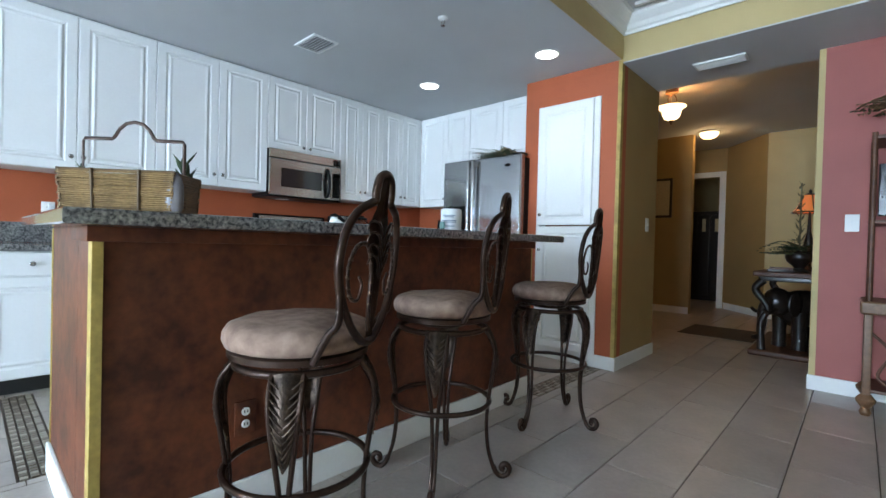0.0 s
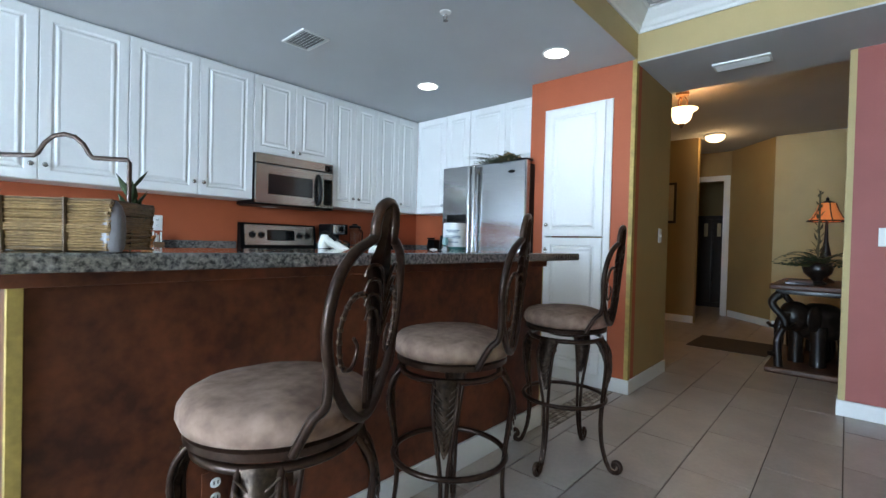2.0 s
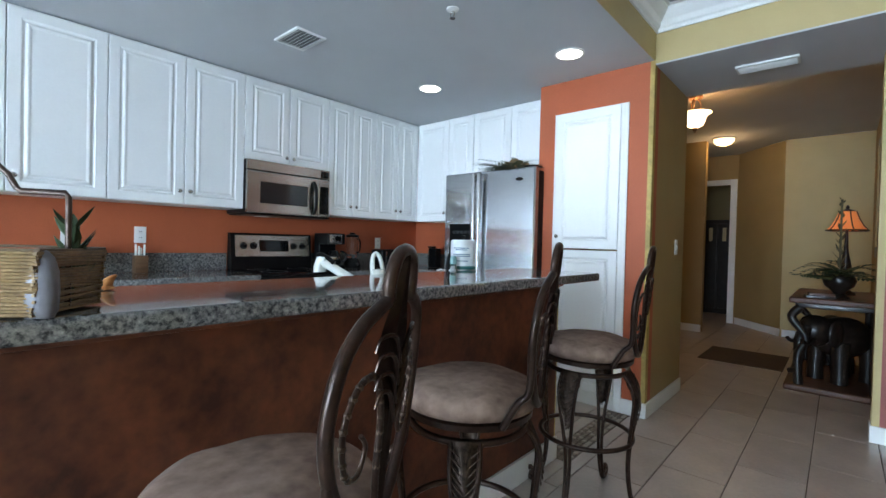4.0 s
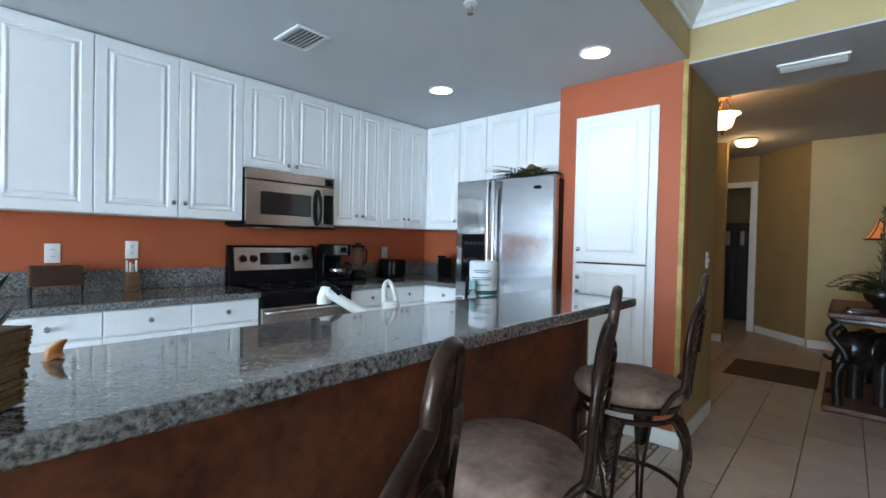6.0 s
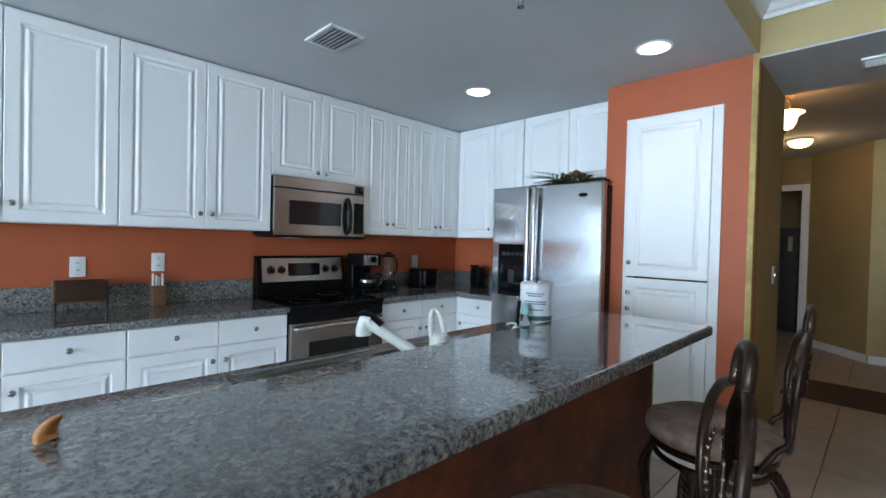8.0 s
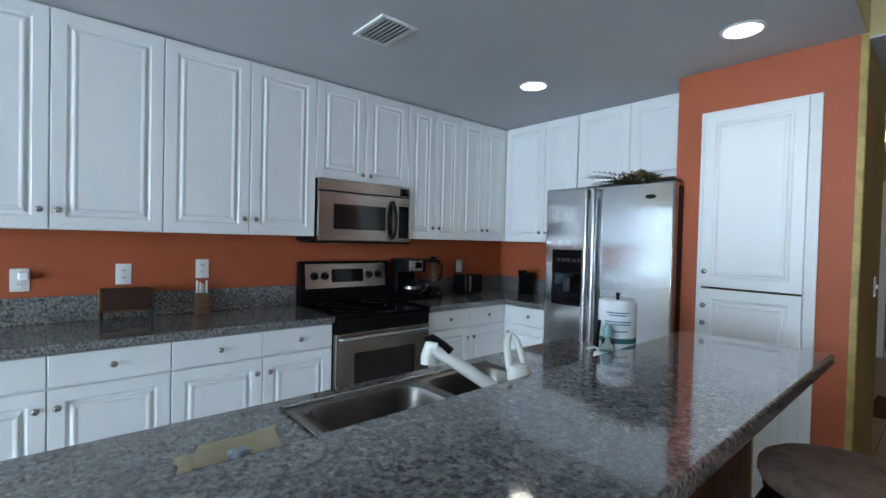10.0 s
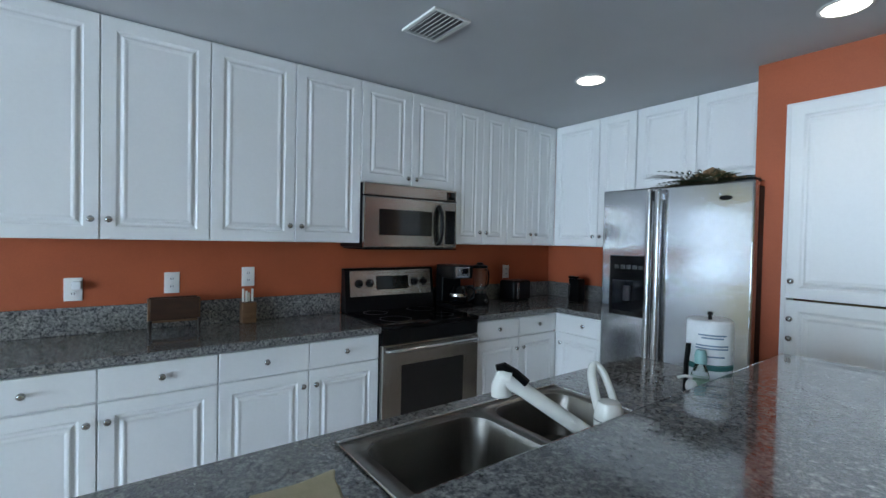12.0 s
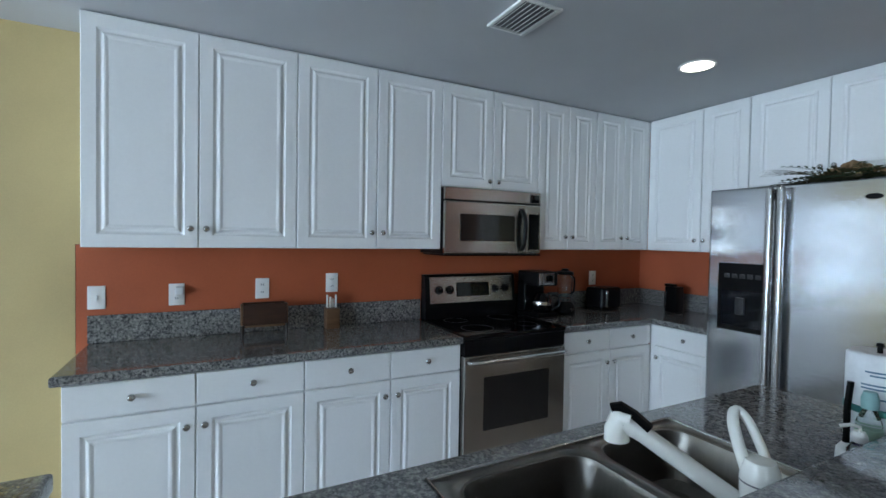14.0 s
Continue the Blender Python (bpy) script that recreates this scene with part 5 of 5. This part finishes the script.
# ---- hall ----
pl = thing("pendant_light", "bell-shaped alabaster semi-flush ceiling light, lit", "ceiling light", (-1.26, 5.53, 2.68))
part("canopy", lathe([(0, 0.06), (0.05, 0.06), (0.065, 0), (0.06, -0.02), (0.015, -0.03), (0, -0.03)], 24), M_WOODM, pl, "brass canopy")
for a in (0, 120, 240):
    part("arm", merge(None, tube(spline([(0.02, 0, -0.03), (0.05, 0, -0.09), (0.035, 0, -0.15), (0.075, 0, -0.17)], 4), 0.006, 6), pose(0, 0, 0, 0, 0, a)), M_WOODM, pl)
sh = part("shade", lathe([(0.145, -0.165), (0.115, -0.18), (0.095, -0.21), (0.088, -0.25), (0.07, -0.285), (0.03, -0.305), (0, -0.308), (0, -0.303), (0.028, -0.30), (0.065, -0.28), (0.083, -0.25), (0.09, -0.21), (0.11, -0.176), (0.143, -0.162)], 32), M_BULBGLASS, pl, "glowing alabaster bell shade")
sh.visible_shadow = False
part("finial", lathe([(0, -0.308), (0.025, -0.308), (0.02, -0.325), (0.008, -0.335), (0.012, -0.345), (0, -0.355)], 18), M_WOODM, pl)
fl = thing("flush_light", "round alabaster flush ceiling light, lit", "ceiling light", (-1.41, 7.85, 2.74))
part("base", lathe([(0, 0), (0.13, 0), (0.13, -0.02), (0, -0.02)], 28), M_TRIM, fl)
g = part("dome", lathe([(0.125, -0.02), (0.12, -0.05), (0.09, -0.085), (0.04, -0.102), (0, -0.105)], 32), M_BULBGLASS, fl, "glowing alabaster dome")
g.visible_shadow = False
pc = thing("framed_picture", "small dark framed picture on the hall wall", "picture", (-2.06, 7.9, 1.5))
part("frame", box(-0.16, 0.16, -0.025, 0, -0.02, 0.6, 0.006), M_EBONY, pc)
part("print", box(-0.125, 0.125, -0.028, -0.0255, 0.02, 0.56), M_SPONGE, pc)
cab2 = thing("tall_cabinet", "dark glazed cabinet in the far room", "cabinet", (-1.98, 10.3, 0))
part("case", box(-0.35, 0.35, 0, 0.4, 0, 1.75, 0.01), M_EBONY, cab2)
for k in range(3):
    part("door", box(-0.33 + 0.22 * k, -0.13 + 0.22 * k, -0.02, 0, 0.1, 1.68, 0.01), M_EBONY, cab2)
    part("ornament", box(-0.26 + 0.22 * k, -0.2 + 0.22 * k, -0.03, -0.02, 1.35, 1.6, 0.008), M_SPONGE, cab2)

ct = thing("console_table", "dark carved wooden console table with elephant base", "console table", (-0.2, 6.1, 0))
part("plinth", box(-0.30, 0.3, -0.62, 0.72, 0.0, 0.055, 0.018, seg=3), M_WOOD, ct)
part("tabletop", box(-0.28, 0.31, -0.60, 0.72, 0.752, 0.80, 0.014, seg=3), M_WOOD, ct, "dark polished top")
part("apron", box(-0.24, 0.30, -0.54, 0.68, 0.71, 0.752, 0.008), M_EBONY, ct)
for y in (-0.55, 0.62):
    lgp = spline([(-0.2, y, 0.055), (-0.21, y, 0.3), (-0.16, y, 0.46), (-0.26, y, 0.62), (-0.2, y, 0.715)], 6)
    part("leg", tube(lgp, 0.036, 10, taper=lambda t: 0.75 + 0.6 * abs(t - 0.45)), M_EBONY, ct, "carved curling leg")
    part("leg", tube([(0.27, y, 0.055), (0.27, y, 0.715)], 0.03, 8), M_EBONY, ct)


def elephant(at, rz, sc):
    e = bmesh.new()
    def ball(c, r, s=(1, 1, 1)):
        bmesh.ops.create_uvsphere(e, u_segments=18, v_segments=12, radius=r, matrix=Matrix.Translation(c) @ Matrix.Diagonal((*s, 1)))
    ball((0, 0, 0.34), 0.17, (1.45, 0.95, 0.95))
    ball((0.27, 0, 0.40), 0.115, (1, 0.9, 1.05))
    for s in (-1, 1):
        ball((0.22, s * 0.115, 0.39), 0.10, (0.75, 0.22, 1.05))
        for x in (-0.15, 0.14):
            tube([(x, s * 0.085, 0.32), (x, s * 0.09, 0.15), (x, s * 0.09, 0.0)], 0.055, 12, False, e, taper=lambda t: 1.2 - 0.3 * math.sin(t * 2.4))
        tube(spline([(0.34, s * 0.05, 0.35), (0.42, s * 0.06, 0.31), (0.48, s * 0.055, 0.34)], 4), 0.014, 8, False, e)
    tube(spline([(0.36, 0, 0.42), (0.42, 0, 0.33), (0.43, 0, 0.2), (0.46, 0, 0.11), (0.52, 0, 0.1)], 5), 0.045, 10, False, e, taper=lambda t: 1.1 - 0.7 * t)
    tube([(-0.24, 0, 0.38), (-0.27, 0, 0.25), (-0.26, 0, 0.18)], 0.012, 6, False, e)
    e.transform(Matrix.Diagonal((sc, sc, sc, 1)))
    ob = new("elephant_statue", mesh_of("elephant_statue", e, M_EBONY, 60))
    ob.matrix_world = pose(*at, 0, 0, rz)
    return tagged(ob, "black carved elephant statue under the console table", "statue")


elephant((-0.13, 5.98, 0.056), 235, 1.12)
elephant((-0.08, 6.52, 0.056), 120, 0.95)
ur = thing("planter_urn", "dark urn with arching fern on the console", "planter", (-0.16, 5.83, 0.8005))
part("urn", lathe([(0, 0), (0.07, 0), (0.075, 0.012), (0.04, 0.035), (0.05, 0.055), (0.10, 0.10), (0.115, 0.15), (0.10, 0.185), (0.115, 0.2), (0.095, 0.2), (0.08, 0.18), (0, 0.17)], 28), M_EBONY, ur)
hf = foliage("potted_fern", "arching dark green fern in the console urn", (-0.16, 5.83, 0.975), 30, 0.40, 0.75, ((M_LEAF, "fronds"),), 12, 1.9, 0.016)
tl = bmesh.new()
for k in range(26):
    blade(tl, (0.012 * math.sin(k * 2.4), 0.012 * math.cos(k * 2.4), 0.05 + 0.025 * k), (math.cos(k * 2.4), math.sin(k * 2.4), 1.5), 0.085 * (1.3 - k / 26), 0.012, 0.1, 3)
tube([(0, 0, 0), (0, 0, 0.68)], 0.008, 6, False, tl)
part("flower_spike", tl, M_LEAFO, hf, "tall olive flower spike")
bk2 = thing("stacked_books", "dark books lying on the console", "books", (-0.28, 5.62, 0.8005), 8)
part("book", box(-0.1, 0.1, -0.08, 0.08, 0, 0.022, 0.003), M_EBONY, bk2)
part("book", box(-0.08, 0.09, -0.07, 0.07, 0.0225, 0.042, 0.003), M_WOOD, bk2)
tlp = thing("table_lamp", "small table lamp with amber bell shade, lit", "table lamp", (-0.12, 6.25, 0.8005))
part("base", lathe([(0, 0), (0.08, 0), (0.075, 0.02), (0.025, 0.05), (0.02, 0.16), (0.045, 0.26), (0.018, 0.4), (0.01, 0.60), (0, 0.60)], 22), M_EBONY, tlp)
shd = part("shade", lathe([(0.150, 0.60), (0.115, 0.64), (0.082, 0.71), (0.062, 0.775), (0.059, 0.775), (0.079, 0.71), (0.112, 0.64), (0.147, 0.60)], 10), M_SHADE, tlp, "amber panelled bell shade")
shd.visible_shadow = False
part("shade_band", ring(0.151, 0.008, 0.60, 20, 6), M_EBONY, tlp)
for k in range(5):
    a = 2 * math.pi * k / 5
    rib = [(r * math.cos(a), r * math.sin(a), z) for r, z in ((0.151, 0.60), (0.117, 0.64), (0.084, 0.71), (0.064, 0.775))]
    part("shade_rib", tube(rib, 0.005, 6), M_EBONY, shd, "dark seam of the shade")
part("finial", lathe([(0, 0.775), (0.062, 0.775), (0.052, 0.785), (0.012, 0.80), (0.014, 0.82), (0, 0.84)], 14), M_EBONY, tlp)
mi = thing("wall_mirror", "tall dark carved frame hung over the console", "wall mirror", (0.14, 6.2, 1.15))
part("frame", box(-0.05, 0, -0.5, 0.5, 0, 1.15, 0.015, seg=3), M_EBONY, mi)
part("glass", box(-0.053, -0.0505, -0.4, 0.4, 0.1, 1.05), M_BLACKGLASS, mi)
# thin dark rectangle laid over the hall tiles
rg = thing("floor_mat", "dark thin patch on the hall floor", "rug", (-0.85, 6.5, 0.0005))
part("mat", box(-0.45, 0.3, -0.35, 0.45, 0, 0.008, 0.003), M_DARK_PATCH, rg)


# ---- shelf stand by the coral wall ----
def etagere():
    e = thing("etagere", "carved bronze-brown shelf stand against the coral wall", "shelf stand", (0.735, 4.30, 0))
    w, d = 0.42, 0.18
    for x in (-w, w):
        for y in (-d, d):
            part("foot", lathe([(0, 0), (0.022, 0), (0.03, 0.02), (0.02, 0.045), (0.045, 0.08), (0.048, 0.10), (0.025, 0.13), (0, 0.13)], 18, None, pose(x, y, 0)), M_WOODM, e, "turned bun foot")
            part("lower_post", box(x - 0.02, x + 0.02, y - 0.02, y + 0.02, 0.13, 0.62, 0.008), M_WOODM, e)
            part("upper_post", tube([(x, y, 0.70), (x, y, 1.73)], 0.014, 8), M_WOOD, e)
    part("console_shelf", box(-w - 0.04, w + 0.04, -d - 0.04, d + 0.03, 0.62, 0.70, 0.02, seg=4), M_WOODM, e, "thick moulded middle shelf")
    for z in (1.175, 1.69):
        part("shelf", box(-w - 0.01, w + 0.01, -d - 0.01, d + 0.01, z, z + 0.022, 0.006), M_WOOD, e)
    for x in (-w, w):
        part("scroll", tube(spline([(x, -d, 0.52), (x + 0.1 * (1 if x < 0 else -1), -d, 0.40), (x + 0.05 * (1 if x < 0 else -1), -d, 0.24), (x + 0.18 * (1 if x < 0 else -1), -d, 0.16), (x + 0.24 * (1 if x < 0 else -1), -d, 0.22), (x + 0.18 * (1 if x < 0 else -1), -d, 0.25)], 6), 0.009, 8), M_WOOD, e, "curled iron scroll")
    part("lower_shelf", box(-w, w, -d, d, 0.14, 0.16, 0.005), M_WOOD, e)
    for k in range(5):
        part("back_bar", tube([(-w + 2 * w * k / 4, d, 0.70), (-w + 2 * w * k / 4, d, 1.70)], 0.005, 6), M_WOOD, e)


etagere()
tv = thing("small_television", "small dark flat screen on the shelf stand", "television", (0.70, 4.28, 1.1975))
part("stand", box(-0.1, 0.1, -0.05, 0.05, 0, 0.03, 0.005), M_BLACK, tv)
part("screen", box(-0.36, 0.36, -0.02, 0.02, 0.03, 0.36, 0.006), M_SCREEN, tv, "dark blank screen")
vs = thing("vase", "cream ceramic vase on the shelf stand", "vase", (0.52, 4.24, 1.7125))
part("body", lathe([(0, 0), (0.04, 0), (0.065, 0.06), (0.05, 0.13), (0.03, 0.17), (0.04, 0.19), (0.03, 0.19), (0.02, 0.17), (0, 0.16)], 24), M_SPONGE, vs)
foliage("dried_bouquet", "dried leaf bouquet in the cream vase", (0.52, 4.24, 1.90), 80, 0.30, 0.45, ((M_LEAFO, "dry_leaves"), (M_FLOWER, "dry_flowers")), 21, 1.5, 0.013)
orn = thing("wire_ornament", "dark iron scroll ornament on the middle shelf", "ornament", (0.5, 4.18, 0.7005))
part("base", lathe([(0, 0), (0.06, 0), (0.055, 0.012), (0, 0.015)], 20), M_IRON, orn)
for a in range(0, 360, 60):
    part("scroll", merge(None, tube(spline([(0.01, 0, 0.012), (0.03, 0, 0.10), (0.07, 0, 0.14), (0.08, 0, 0.09), (0.05, 0, 0.08)], 5), 0.006, 6), pose(0, 0, 0, 0, 0, a)), M_IRON, orn)
part("stem", tube([(0, 0, 0.01), (0, 0, 0.3)], 0.007, 6), M_IRON, orn)


# ---- mosaic borders and floor tiles ----
def border(x0, x1, y0, y1):
    """Mosaic strip: a dark bed edge, small diamonds and squares in stone."""
    alongx = (x1 - x0) > (y1 - y0)
    a0, a1 = (x0, x1) if alongx else (y0, y1)
    b0, b1 = (y0, y1) if alongx else (x0, x1)
    step = 0.031
    bmd, bml = bmesh.new(), bmesh.new()
    nb = max(1, int((b1 - b0) / step))
    na = int((a1 - a0) / step)
    for i in range(na):
        for j in range(nb):
            ca, cb = a0 + (i + 0.5) * step, b0 + (j + 0.5) * (b1 - b0) / nb
            cx, cy = (ca, cb) if alongx else (cb, ca)
            light = (i + j) % 4 == 0 or (j in (0, nb - 1) and i % 2 == 0)
            h = 0.0125
            box(cx - h, cx + h, cy - h, cy + h, -0.006, 0.0006, bm=bml if light else bmd)
    for bm, mat in ((bmd, M_MOSAIC), (bml, M_MOSAIC_L)):
        ob = part("mosaic", bm, mat, ground, "small stone mosaic border")
        ob["kind"] = "stuff"


border(-1.385, -1.25, 2.93, 3.875)
border(-3.42, -2.14, 0.50, 0.635)

TW, TL, GAP = 0.305, 0.61, 0.005


def tile_mesh(w, l):
    bm = bmesh.new()
    b = 0.002
    lo = [bm.verts.new((x, y, -0.006)) for x, y in ((0, 0), (w, 0), (w, l), (0, l))]
    mid = [bm.verts.new((x, y, -b)) for x, y in ((0, 0), (w, 0), (w, l), (0, l))]
    up = [bm.verts.new((x, y, 0)) for x, y in ((b, b), (w - b, b), (w - b, l - b), (b, l - b))]
    for a, c in ((lo, mid), (mid, up)):
        for k in range(4):
            bm.faces.new((a[k], a[(k + 1) % 4], c[(k + 1) % 4], c[k]))
    bm.faces.new(up)
    return mesh_of("tile", bm, M_TILE)


TILES = {}


def lay(x0, x1, y0, y1):
    w, l = round(x1 - x0 - GAP, 3), round(y1 - y0 - GAP, 3)
    if w < 0.01 or l < 0.01:
        return None
    if (w, l) not in TILES:
        TILES[(w, l)] = tile_mesh(w, l)
    ob = new("tile", TILES[(w, l)])
    ob.location = (x0 + GAP / 2, y0 + GAP / 2, 0)
    ob.parent = ground
    return ob


def cut(cells, hole):
    """Take a rectangle out of tile rectangles."""
    out = []
    hx0, hx1, hy0, hy1 = hole
    for x0, x1, y0, y1 in cells:
        if x1 <= hx0 or x0 >= hx1 or y1 <= hy0 or y0 >= hy1:
            out.append((x0, x1, y0, y1))
            continue
        for c in ((x0, min(x1, hx0), y0, y1), (max(x0, hx1), x1, y0, y1), (max(x0, hx0), min(x1, hx1), y0, hy0), (max(x0, hx0), min(x1, hx1), hy1, y1)):
            if c[1] - c[0] > 0.02 and c[3] - c[2] > 0.02:
                out.append(c)
    return out


X0, Y0 = -0.56, 2.96
rest = bmesh.new()
for i in range(-13, 16):
    for j in range(-14, 15):
        x0 = X0 + i * TW
        y0 = Y0 + j * TL + (TL / 2 if i % 2 else 0)
        if x0 < -4.3 or x0 > 3.9 or y0 < -5.6 or y0 > 11:
            continue
        cells = [(x0, x0 + TW, max(y0, -5.0), y0 + TL)]
        for hole in ((-1.39, -1.245, 2.925, 3.88), (-3.425, -2.135, 0.495, 0.64)):
            cells = cut(cells, hole)
        near = -1.5 < x0 < 1.2 and -0.2 < y0 < 8.5
        for c in cells:
            if near:
                lay(*c)
            else:
                box(c[0] + GAP / 2, c[1] - GAP / 2, c[2] + GAP / 2, c[3] - GAP / 2, -0.006, 0.0, bm=rest)
ob = part("tiles", rest, M_TILE, ground, "cream ceramic floor tiles")
ob["kind"] = "stuff"
